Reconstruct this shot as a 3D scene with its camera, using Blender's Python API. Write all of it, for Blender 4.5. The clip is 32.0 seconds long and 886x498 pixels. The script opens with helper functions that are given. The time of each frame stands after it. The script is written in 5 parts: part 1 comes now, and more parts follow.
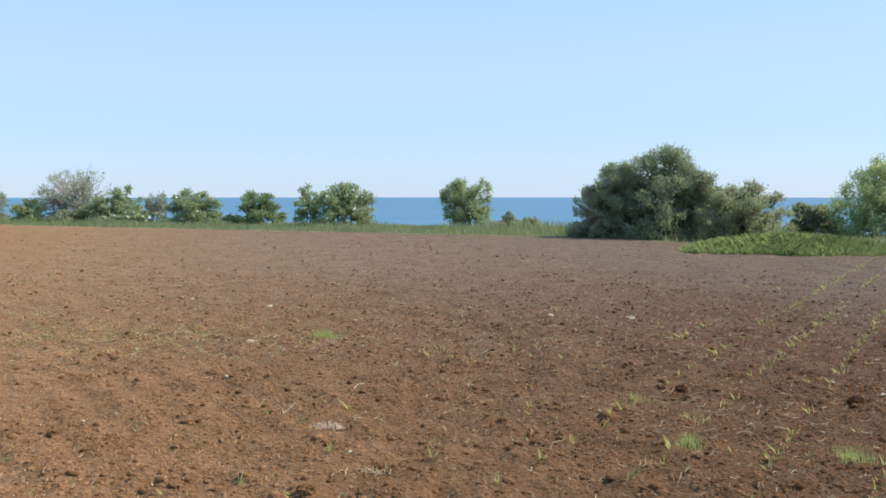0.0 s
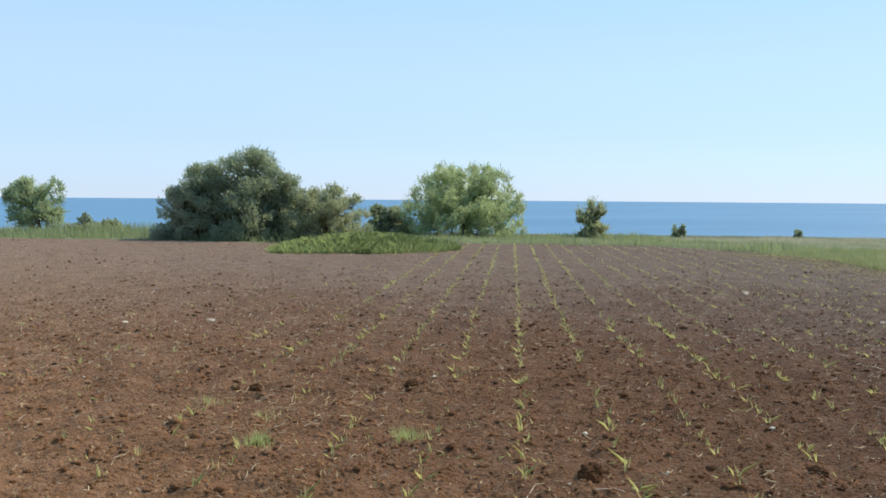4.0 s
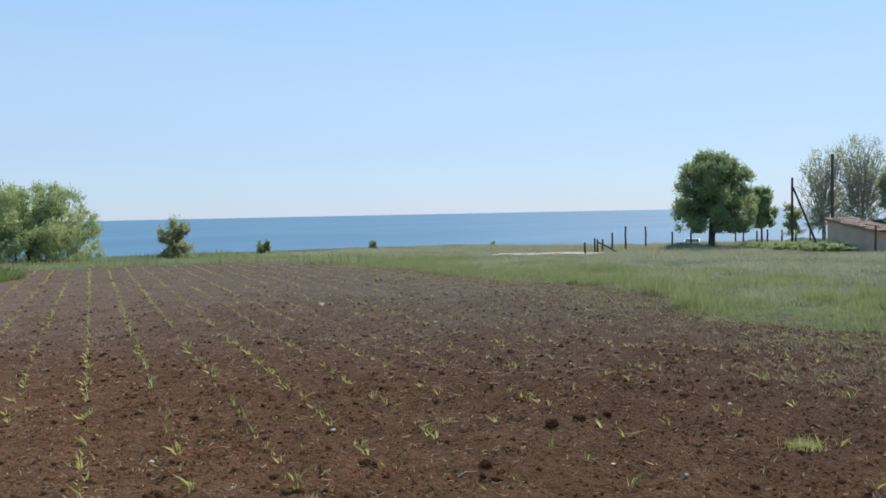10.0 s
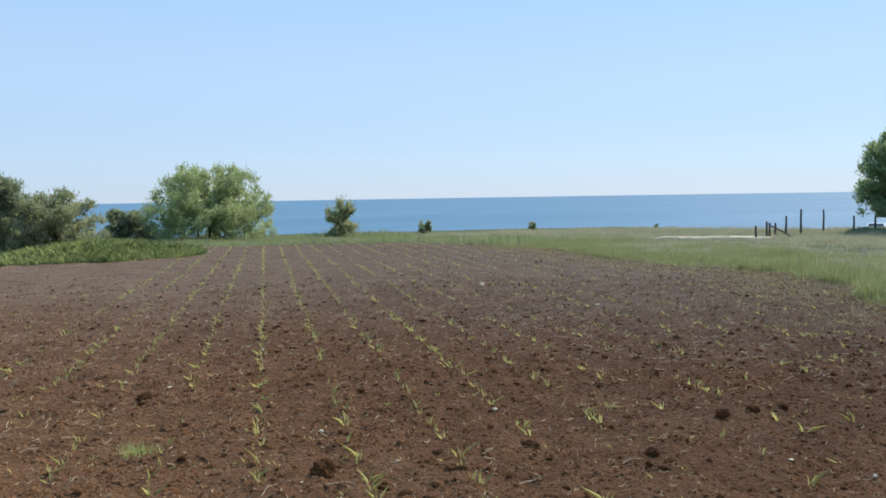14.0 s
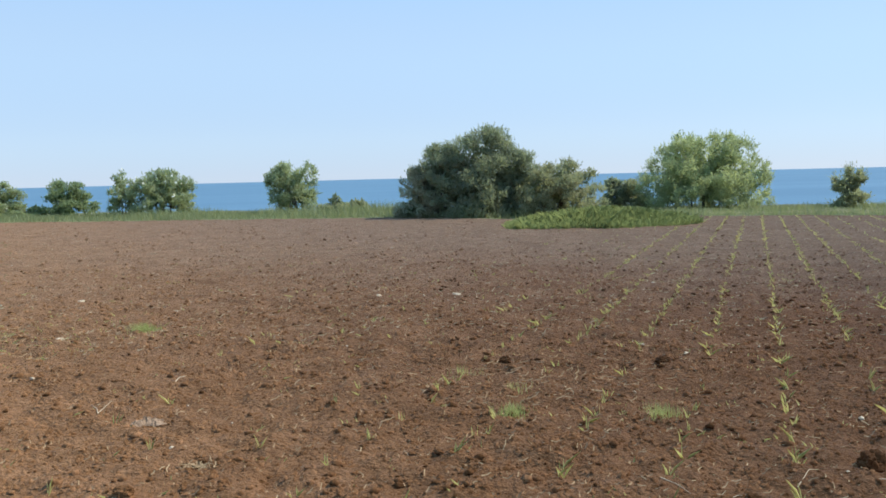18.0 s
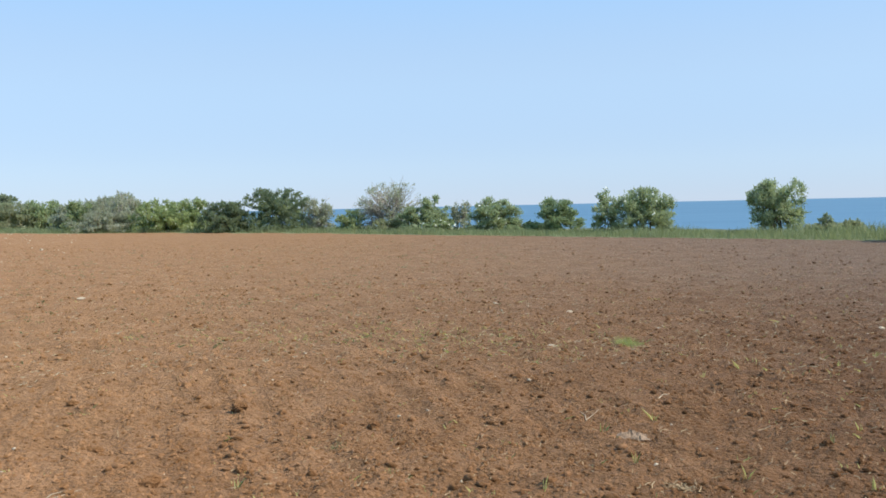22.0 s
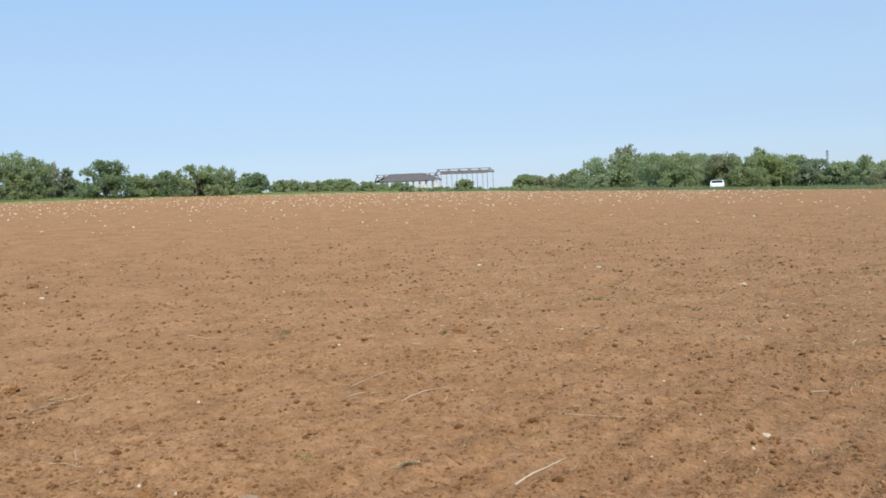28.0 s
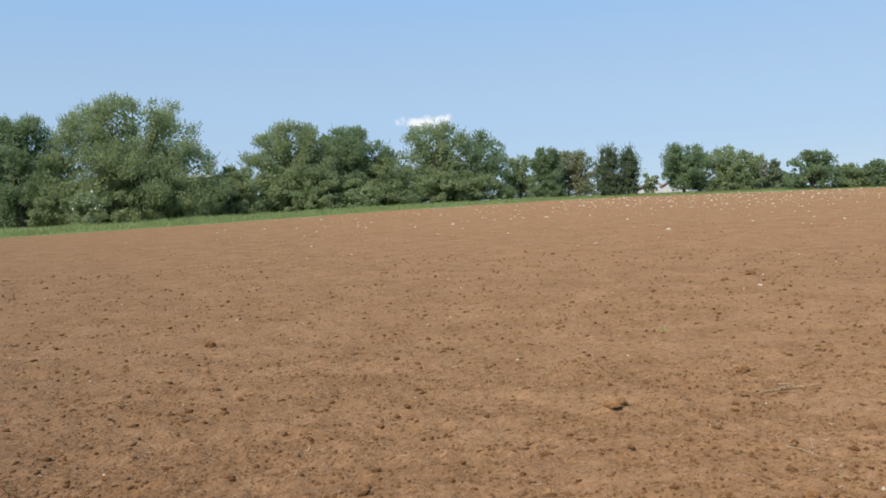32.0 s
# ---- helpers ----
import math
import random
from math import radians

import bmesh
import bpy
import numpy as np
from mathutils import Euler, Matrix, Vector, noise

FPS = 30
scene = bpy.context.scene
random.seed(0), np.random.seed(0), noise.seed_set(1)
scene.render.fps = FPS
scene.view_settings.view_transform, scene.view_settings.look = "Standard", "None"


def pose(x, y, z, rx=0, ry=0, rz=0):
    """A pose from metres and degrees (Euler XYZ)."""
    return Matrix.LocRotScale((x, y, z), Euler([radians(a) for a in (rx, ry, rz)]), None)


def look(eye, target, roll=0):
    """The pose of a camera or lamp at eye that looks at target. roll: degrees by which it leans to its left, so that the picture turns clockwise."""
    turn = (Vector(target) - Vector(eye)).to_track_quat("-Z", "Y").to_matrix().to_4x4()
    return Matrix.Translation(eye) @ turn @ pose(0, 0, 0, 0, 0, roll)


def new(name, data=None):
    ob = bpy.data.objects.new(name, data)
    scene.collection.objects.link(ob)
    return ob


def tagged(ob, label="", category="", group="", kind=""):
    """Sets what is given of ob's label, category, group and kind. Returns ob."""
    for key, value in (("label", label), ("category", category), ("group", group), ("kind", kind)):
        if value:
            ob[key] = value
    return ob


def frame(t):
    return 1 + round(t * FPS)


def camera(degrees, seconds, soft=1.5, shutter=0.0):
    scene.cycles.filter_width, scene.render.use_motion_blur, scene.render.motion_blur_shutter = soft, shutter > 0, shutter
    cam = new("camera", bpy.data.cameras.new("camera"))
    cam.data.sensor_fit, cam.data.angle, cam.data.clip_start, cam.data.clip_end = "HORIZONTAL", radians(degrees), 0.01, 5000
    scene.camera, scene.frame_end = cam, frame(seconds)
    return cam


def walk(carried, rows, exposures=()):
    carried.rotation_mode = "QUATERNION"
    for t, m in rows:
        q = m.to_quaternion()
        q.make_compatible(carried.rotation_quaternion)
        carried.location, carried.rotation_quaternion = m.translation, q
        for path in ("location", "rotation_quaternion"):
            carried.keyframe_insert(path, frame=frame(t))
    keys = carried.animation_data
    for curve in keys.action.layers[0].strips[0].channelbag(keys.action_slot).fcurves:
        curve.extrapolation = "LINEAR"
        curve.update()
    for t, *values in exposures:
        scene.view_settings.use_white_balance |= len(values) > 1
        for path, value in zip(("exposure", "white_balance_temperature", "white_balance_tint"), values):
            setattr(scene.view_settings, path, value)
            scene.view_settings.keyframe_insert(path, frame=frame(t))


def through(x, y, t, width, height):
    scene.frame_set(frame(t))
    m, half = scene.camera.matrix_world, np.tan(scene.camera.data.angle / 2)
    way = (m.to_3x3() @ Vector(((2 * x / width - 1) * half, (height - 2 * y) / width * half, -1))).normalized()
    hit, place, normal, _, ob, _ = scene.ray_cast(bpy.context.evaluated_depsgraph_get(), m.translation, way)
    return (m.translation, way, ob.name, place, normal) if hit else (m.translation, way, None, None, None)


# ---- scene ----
cam = camera(54.12, 32.0, soft=1.65)
PATH = [
    (0.0, (0.023, 0.532, 1.950), (0.003, 10.513, 1.327), -0.00),
    (0.5, (0.055, 0.548, 1.950), (0.566, 10.516, 1.335), -0.13),
    (1.0, (0.080, 0.548, 1.952), (1.098, 10.476, 1.314), 0.11),
    (1.5, (0.107, 0.550, 1.947), (1.736, 10.400, 1.379), 0.31),
    (2.0, (0.137, 0.540, 1.941), (2.303, 10.286, 1.368), 0.51),
    (2.5, (0.179, 0.544, 1.940), (2.787, 10.178, 1.316), 0.51),
    (3.0, (0.206, 0.540, 1.941), (3.447, 9.981, 1.334), 0.40),
    (3.5, (0.212, 0.520, 1.946), (4.087, 9.719, 1.346), 0.66),
    (4.0, (0.223, 0.499, 1.946), (4.664, 9.439, 1.355), 0.42),
    (4.5, (0.270, 0.510, 1.948), (5.262, 9.157, 1.386), 0.43),
    (6.5, (0.279, 0.326, 1.967), (6.679, 7.993, 1.456), 0.07),
    (7.0, (0.271, 0.297, 1.982), (7.089, 7.598, 1.524), -0.11),
    (7.5, (0.274, 0.262, 1.988), (7.424, 7.238, 1.528), -0.41),
    (8.0, (0.293, 0.259, 1.978), (7.703, 6.954, 1.456), -0.45),
    (8.5, (0.272, 0.223, 1.988), (7.914, 6.654, 1.490), -0.62),
    (9.0, (0.299, 0.222, 1.986), (8.057, 6.515, 1.541), -0.76),
    (9.5, (0.317, 0.216, 1.991), (8.179, 6.381, 1.564), -0.76),
    (10.0, (0.315, 0.188, 1.993), (8.297, 6.197, 1.560), -1.15),
    (10.5, (0.365, 0.184, 1.984), (8.676, 5.720, 1.448), -1.62),
    (11.0, (0.347, 0.201, 1.990), (8.748, 5.592, 1.378), -1.26),
    (11.5, (0.355, 0.212, 1.983), (8.658, 5.747, 1.332), -1.00),
    (12.0, (0.349, 0.228, 1.975), (8.445, 6.061, 1.316), -1.09),
    (12.5, (0.348, 0.235, 1.976), (8.200, 6.391, 1.309), -0.94),
    (13.0, (0.338, 0.249, 1.978), (7.867, 6.805, 1.394), -0.93),
    (13.5, (0.333, 0.249, 1.982), (7.477, 7.222, 1.399), -0.95),
    (15.5, (0.332, 0.479, 1.931), (5.396, 9.068, 1.166), -0.63),
    (16.0, (0.296, 0.517, 1.931), (4.492, 9.552, 1.061), -0.55),
    (16.5, (0.249, 0.554, 1.918), (3.812, 9.844, 0.917), -0.65),
    (17.0, (0.189, 0.569, 1.938), (3.288, 10.026, 0.964), -1.27),
    (17.5, (0.133, 0.584, 1.928), (2.552, 10.246, 1.037), -1.52),
    (18.0, (0.086, 0.568, 1.931), (2.007, 10.345, 1.081), -1.41),
    (18.5, (-0.004, 0.553, 1.934), (1.429, 10.411, 1.067), -1.20),
    (19.0, (-0.105, 0.570, 1.931), (0.993, 10.468, 1.027), -1.05),
    (19.5, (-0.113, 0.578, 1.953), (0.361, 10.529, 1.095), -1.17),
    (20.0, (-0.085, 0.603, 1.949), (-0.444, 10.570, 1.227), -1.20),
    (20.5, (-0.032, 0.645, 1.944), (-1.124, 10.561, 1.255), -1.60),
    (21.0, (-0.021, 0.627, 1.945), (-1.925, 10.423, 1.312), -1.56),
    (21.5, (-0.029, 0.574, 1.950), (-2.720, 10.186, 1.341), -1.32),
    (22.0, (-0.037, 0.610, 1.939), (-3.386, 10.019, 1.423), -1.28),
    (22.5, (-0.070, 0.626, 1.931), (-4.221, 9.709, 1.401), -1.86),
    (23.0, (-0.119, 0.555, 1.927), (-5.102, 9.213, 1.466), -2.01),
    (23.5, (-0.192, 0.485, 1.959), (-5.610, 8.866, 1.335), -2.89),
    (24.0, (-0.257, 0.400, 1.959), (-6.117, 8.481, 1.355), -2.95),
    (24.5, (-0.320, 0.358, 1.955), (-6.806, 7.946, 1.358), -2.76),
    (25.0, (-0.401, 0.298, 1.957), (-7.861, 6.924, 1.291), -3.43),
    (25.5, (-0.515, 0.292, 1.936), (-8.965, 5.591, 1.220), -4.67),
    (26.0, (-0.561, 0.255, 1.924), (-9.630, 4.388, 1.098), -5.48),
    (26.5, (-0.599, 0.216, 1.922), (-9.957, 3.619, 1.003), -5.26),
    (28.5, (-0.455, -0.124, 1.978), (-10.418, 0.529, 1.423), -2.07),
    (29.0, (-0.493, -0.110, 1.966), (-10.464, -0.636, 1.415), -1.87),
    (29.5, (-0.472, -0.124, 1.983), (-10.330, -1.743, 1.547), -1.45),
    (30.0, (-0.454, -0.169, 1.979), (-10.124, -2.682, 1.577), -1.08),
    (30.5, (-0.430, -0.215, 1.978), (-9.816, -3.643, 1.584), -1.42),
    (31.0, (-0.419, -0.271, 1.981), (-9.456, -4.530, 1.533), -1.84),
    (31.5, (-0.421, -0.309, 1.979), (-9.111, -5.239, 1.563), -2.24),
    (32.0, (-0.406, -0.395, 1.965), (-8.604, -6.110, 1.591), -2.36),
]
walk(cam, [(t, look(eye, target, roll)) for t, eye, target, roll in PATH],
     [(0, 0.30), (1, 0.30), (2, 0.16), (3, 0.22), (4, 0.32), (8, 0.10), (12, 0.07), (16, 0.22), (18, 0.22), (19, 0.28), (20, 0.28), (22, 0.18), (24, 0.10), (26, 0.04), (29, 0.03), (31, 0.10), (32, -0.12)])

# ---- sky, sun ----
SUN_AZ, SUN_EL = 86.0, 46.0          # compass degrees, clockwise from +y
world = bpy.data.worlds.new("sky")
scene.world = world
world.use_nodes = True
wt = world.node_tree
sky = wt.nodes.new("ShaderNodeTexSky")
sky.sky_type, sky.sun_disc = 'NISHITA', False
sky.sun_elevation, sky.sun_rotation = radians(SUN_EL), radians(SUN_AZ)
sky.altitude, sky.air_density, sky.dust_density, sky.ozone_density = 300, 1.0, 0.0, 3.0
tint = wt.nodes.new("ShaderNodeMix")
tint.data_type, tint.blend_type = 'RGBA', 'MULTIPLY'
tint.inputs[0].default_value, tint.inputs[7].default_value = 1.0, (0.91, 0.96, 1.08, 1)
wt.links.new(sky.outputs[0], tint.inputs[6])
haze = wt.nodes.new("ShaderNodeMix")
haze.data_type = 'RGBA'
haze.inputs[0].default_value = 0.76
up = wt.nodes.new("ShaderNodeSeparateXYZ")
wt.links.new(wt.nodes.new("ShaderNodeTexCoord").outputs["Generated"], up.inputs[0])
air = wt.nodes.new("ShaderNodeValToRGB")
air.color_ramp.interpolation = 'EASE'
for p in (0.05, 0.14):
    air.color_ramp.elements.new(p)
for e, p, c in zip(air.color_ramp.elements, (0.0, 0.05, 0.14, 0.34), ((0.46, 0.65, 0.96), (0.53, 0.72, 1.00), (0.58, 0.80, 1.06), (0.40, 0.81, 1.34))):
    e.position, e.color = p, (*c, 1)
wt.links.new(up.outputs[2], air.inputs[0])
air_level = wt.nodes.new("ShaderNodeMix")
air_level.data_type, air_level.blend_type = 'RGBA', 'MULTIPLY'
air_level.inputs[0].default_value, air_level.inputs[7].default_value = 1.0, (5.1, 5.1, 5.1, 1)
wt.links.new(air.outputs[0], air_level.inputs[6])
wt.links.new(air_level.outputs[2], haze.inputs[7])
wt.links.new(tint.outputs[2], haze.inputs[6])
wt.links.new(haze.outputs[2], wt.nodes["Background"].inputs[0])
wt.nodes["Background"].inputs[1].default_value = 0.15
sun = new("sun", bpy.data.lights.new("sun", 'SUN'))
sun.data.energy, sun.data.angle, sun.data.color = 5.0, radians(0.53), (1.0, 0.95, 0.87)
sx, sy = math.sin(radians(SUN_AZ)), math.cos(radians(SUN_AZ))
ce, se = math.cos(radians(SUN_EL)), math.sin(radians(SUN_EL))
sun.matrix_world = look((200 * sx * ce, 200 * sy * ce, 200 * se), (0, 0, 0))


# ---- materials ----
def material(name, rough=0.9):
    m = bpy.data.materials.new(name)
    m.use_nodes = True
    n, l = m.node_tree.nodes, m.node_tree.links
    b = n["Principled BSDF"]
    b.inputs["Roughness"].default_value = rough
    b.inputs["Specular IOR Level"].default_value = 0.25
    return m, n, l, b


def noise_tex(n, l, coord, scale, detail=4.0, rough=0.55):
    t = n.new("ShaderNodeTexNoise")
    t.inputs["Scale"].default_value, t.inputs["Detail"].default_value = scale, detail
    t.inputs["Roughness"].default_value = rough
    l.new(coord, t.inputs["Vector"])
    return t.outputs["Fac"]


def ramp(n, l, fac, stops):
    r = n.new("ShaderNodeValToRGB")
    e = r.color_ramp.elements
    while len(e) < len(stops):
        e.new(0.5)
    for k, (p, c) in zip(e, stops):
        k.position, k.color = p, (*c, 1)
    l.new(fac, r.inputs[0])
    return r.outputs[0]


def mix(n, l, fac, a, b, kind='MIX'):
    m = n.new("ShaderNodeMix")
    m.data_type, m.blend_type = 'RGBA', kind
    for sock, v in ((m.inputs[0], fac), (m.inputs[6], a), (m.inputs[7], b)):
        if isinstance(v, (int, float)):
            sock.default_value = v
        elif isinstance(v, tuple):
            sock.default_value = (*v, 1)
        else:
            l.new(v, sock)
    return m.outputs[2]


def sums(n, l, op, a, b):
    m = n.new("ShaderNodeMath")
    m.operation = op
    for sock, v in zip(m.inputs, (a, b)):
        if isinstance(v, (int, float)):
            sock.default_value = v
        else:
            l.new(v, sock)
    return m.outputs[0]


def bump(n, l, b, height, strength=0.5, dist=0.05):
    k = n.new("ShaderNodeBump")
    k.inputs["Strength"].default_value, k.inputs["Distance"].default_value = strength, dist
    l.new(height, k.inputs["Height"])
    l.new(k.outputs[0], b.inputs["Normal"])


def simple(name, c1, c2, scale=8.0, rough=0.9, bumps=0.3, metal=0.0, dist=0.02):
    m, n, l, b = material(name, rough)
    co = n.new("ShaderNodeTexCoord").outputs["Object"]
    f1, f2 = noise_tex(n, l, co, scale), noise_tex(n, l, co, scale * 7)
    f = sums(n, l, 'ADD', sums(n, l, 'MULTIPLY', f1, 0.6), sums(n, l, 'MULTIPLY', f2, 0.4))
    l.new(ramp(n, l, f, [(0.3, c1), (0.7, c2)]), b.inputs["Base Color"])
    b.inputs["Metallic"].default_value = metal
    if bumps:
        bump(n, l, b, f2, bumps, dist)
    return m


def leafy(name, c1, c2, rough=0.6, through=0.56, sheen=0.25, glow=(0.50, 0.56, 0.22), patches=0.9, down=0.0):
    """Leaves: every leaf its own tone, patches of the crown lighter or yellower, a bluish-grey sheen (down) standing in
    for haze, some light let through.
    """
    m, n, l, b = material(name, rough)
    b.inputs["Specular IOR Level"].default_value = sheen
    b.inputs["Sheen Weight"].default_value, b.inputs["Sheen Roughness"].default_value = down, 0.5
    b.inputs["Sheen Tint"].default_value = (0.80, 0.86, 0.90, 1)
    geo = n.new("ShaderNodeNewGeometry")
    co = n.new("ShaderNodeTexCoord").outputs["Object"]
    patch = noise_tex(n, l, co, patches, 3.0)
    f = sums(n, l, 'ADD', sums(n, l, 'MULTIPLY', geo.outputs["Random Per Island"], 0.42), sums(n, l, 'MULTIPLY', patch, 0.62))
    col = ramp(n, l, f, [(0.2, c1), (0.8, c2)])
    l.new(col, b.inputs["Base Color"])
    tr = n.new("ShaderNodeBsdfTranslucent")
    l.new(mix(n, l, 0.45, col, glow), tr.inputs[0])
    ms = n.new("ShaderNodeMixShader")
    ms.inputs[0].default_value = through
    l.new(b.outputs[0], ms.inputs[1])
    l.new(tr.outputs[0], ms.inputs[2])
    l.new(ms.outputs[0], n["Material Output"].inputs[0])
    return m


LEAF = {
    "fresh": leafy("leaf_fresh", (0.221, 0.266, 0.139), (0.405, 0.450, 0.262), down=0.28),
    "dark": leafy("leaf_dark", (0.164, 0.189, 0.133), (0.290, 0.326, 0.214), down=0.28),
    "willow": leafy("leaf_willow", (0.230, 0.271, 0.118), (0.449, 0.489, 0.255), down=0.28),
    "olive": leafy("leaf_olive", (0.207, 0.212, 0.125), (0.355, 0.345, 0.207), down=0.28),
    "grey": leafy("leaf_grey", (0.254, 0.254, 0.188), (0.461, 0.446, 0.339), down=0.28),
    "bright": leafy("leaf_bright", (0.219, 0.270, 0.097), (0.401, 0.442, 0.187), down=0.28),
    "hedge": leafy("leaf_hedge", (0.180, 0.226, 0.103), (0.368, 0.409, 0.205), down=0.28),
    "walnut": leafy("leaf_walnut", (0.118, 0.174, 0.088), (0.268, 0.339, 0.166), down=0.28),
    "deep": leafy("leaf_deep", (0.082, 0.108, 0.062), (0.174, 0.210, 0.119), down=0.28),
    "blossom": leafy("blossom_white", (0.62, 0.62, 0.50), (0.82, 0.82, 0.72), 0.7, 0.15),
}
GRASS = {
    "lush": leafy("grass_lush", (0.115, 0.134, 0.055), (0.30, 0.295, 0.13), 0.55, 0.38, patches=0.7),
    "margin": leafy("grass_margin", (0.115, 0.145, 0.07), (0.25, 0.265, 0.13), 0.55, 0.4, patches=0.8),
    "bright": leafy("grass_bright", (0.125, 0.18, 0.065), (0.30, 0.36, 0.14), 0.55, 0.46, patches=2.6),
    "verge": leafy("grass_verge", (0.18, 0.23, 0.075), (0.35, 0.40, 0.145), 0.55, 0.42, patches=1.2),
    "tuft": leafy("grass_tuft", (0.28, 0.31, 0.09), (0.45, 0.45, 0.16), 0.55, 0.5),
    "dry": leafy("grass_dry", (0.34, 0.305, 0.185), (0.56, 0.485, 0.33), 0.7, 0.3, 0.1, (0.42, 0.38, 0.24), patches=2.6),
    "seedling": leafy("seedling_leaf", (0.43, 0.40, 0.12), (0.64, 0.57, 0.23), 0.5, 0.45),
    "straw": leafy("straw", (0.27, 0.185, 0.10), (0.44, 0.32, 0.19), 0.8, 0.1, 0.05, (0.4, 0.3, 0.18)),
}
BARK = simple("bark", (0.06, 0.045, 0.035), (0.16, 0.13, 0.10), 6, 0.95, 0.6)
PALE_BARK = simple("pale_bark", (0.28, 0.25, 0.21), (0.46, 0.42, 0.36), 6, 0.95, 0.5)
POST_WOOD = simple("weathered_post_wood", (0.045, 0.035, 0.028), (0.12, 0.095, 0.075), 5, 0.95, 0.6)
STONE = simple("white_limestone", (0.46, 0.36, 0.24), (0.68, 0.56, 0.40), 12, 0.9, 0.5)


def soil_colour(n, l, co, shift=0.0):
    """Tilled soil: dry and tan in the west, darker under the seedling rows with backlit shade put into the colour,
    crumbs of either tone.
    """
    big, mid = noise_tex(n, l, co, 0.16, 4), noise_tex(n, l, co, 1.3, 5)
    fine = noise_tex(n, l, co, 11.0, 6, 0.65)
    speck = noise_tex(n, l, co, 38.0, 3, 0.7)
    tone = sums(n, l, 'ADD', sums(n, l, 'MULTIPLY', fine, 0.45), sums(n, l, 'MULTIPLY', mid, 0.27))
    tone = sums(n, l, 'ADD', sums(n, l, 'MULTIPLY', speck, 0.28), tone)
    tone = sums(n, l, 'ADD', tone, shift)
    dry = ramp(n, l, tone, [(0.375, (0.200, 0.101, 0.042)), (0.5, (0.300, 0.162, 0.075)), (0.625, (0.395, 0.227, 0.117))])
    # darker, redder ramp: how the eastern soil looks against the sun, as colour
    shaded = ramp(n, l, tone, [(0.36, (0.080, 0.027, 0.009)), (0.5, (0.146, 0.050, 0.017)), (0.64, (0.234, 0.093, 0.035))])
    sep = n.new("ShaderNodeSeparateXYZ")
    l.new(co, sep.inputs[0])
    u = sums(n, l, 'ADD', sums(n, l, 'MULTIPLY', sep.outputs[0], 0.857), sums(n, l, 'MULTIPLY', sep.outputs[1], 0.04))
    north = sums(n, l, 'MAXIMUM', sums(n, l, 'SUBTRACT', sep.outputs[1], 8.0), 0.0)
    u = sums(n, l, 'ADD', u, sums(n, l, 'MULTIPLY', north, 0.28))
    u = sums(n, l, 'ADD', u, sums(n, l, 'MULTIPLY', sums(n, l, 'SUBTRACT', big, 0.5), 6.0))
    backlit = n.new("ShaderNodeMapRange")
    backlit.interpolation_type = 'SMOOTHSTEP'
    for k, v in ((1, -9.0), (2, 12.0), (3, 0.0), (4, 1.0)):
        backlit.inputs[k].default_value = v
    l.new(u, backlit.inputs[0])
    # eastern soil turns paler and greyer with distance: haze put into its colour
    hazy = ramp(n, l, tone, [(0.375, (0.172, 0.102, 0.060)), (0.5, (0.270, 0.170, 0.106)), (0.625, (0.375, 0.249, 0.164))])
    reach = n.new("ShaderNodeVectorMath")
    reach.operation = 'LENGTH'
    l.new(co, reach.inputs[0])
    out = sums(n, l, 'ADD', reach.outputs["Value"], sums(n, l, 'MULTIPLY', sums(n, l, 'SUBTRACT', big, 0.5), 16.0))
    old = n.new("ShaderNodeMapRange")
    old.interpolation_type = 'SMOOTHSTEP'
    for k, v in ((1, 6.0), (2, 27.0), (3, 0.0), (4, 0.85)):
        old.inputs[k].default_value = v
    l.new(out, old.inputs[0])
    return mix(n, l, backlit.outputs[0], dry, mix(n, l, old.outputs[0], shaded, hazy)), fine, mid


def dust_haze(b):
    """Dry dust on the soil, its pale sheen standing in for haze too, which shows most along the surface."""
    b.inputs["Sheen Weight"].default_value, b.inputs["Sheen Roughness"].default_value = 0.03, 0.3
    b.inputs["Sheen Tint"].default_value = (0.82, 0.74, 0.70, 1)


def soil_material(name, shift, shaded=1.0, spread=0.15):
    m, n, l, b = material(name, 1.0)
    b.inputs["Specular IOR Level"].default_value = 0.05
    b.inputs["Diffuse Roughness"].default_value = 1.0
    dust_haze(b)
    co = n.new("ShaderNodeNewGeometry").outputs["Position"]
    own = n.new("ShaderNodeNewGeometry").outputs["Random Per Island"]
    vary = sums(n, l, 'ADD', sums(n, l, 'MULTIPLY', sums(n, l, 'SUBTRACT', own, 0.5), spread), shift)
    col, fine, mid = soil_colour(n, l, co, vary)
    l.new(mix(n, l, 1.0, col, (shaded, shaded * 0.96, shaded * 0.92), 'MULTIPLY'), b.inputs["Base Color"])
    bump(n, l, b, noise_tex(n, l, co, 40.0, 4), 0.8, 0.025)
    return m


CLOD = soil_material("soil_clod", 0.0, 0.96, 0.22)
# darker than the ground: own tone and the clods' small shadows in one colour
DRY_CLOD = soil_material("dry_soil_clod", -0.03, 0.72, 0.3)
# the dark side of backlit clods, put into the whole colour
DARK_CLOD = soil_material("backlit_soil_clod", -0.06, 0.78)
SAND = simple("pale_trodden_sand", (0.38, 0.30, 0.22), (0.54, 0.45, 0.34), 0.8, 1.0, 0.4)
BRICK = simple("fired_brick", (0.50, 0.20, 0.09), (0.66, 0.31, 0.16), 20, 0.9, 0.5)
PLASTER = simple("grey_plaster", (0.36, 0.255, 0.19), (0.52, 0.39, 0.30), 2.5, 0.95, 0.4)
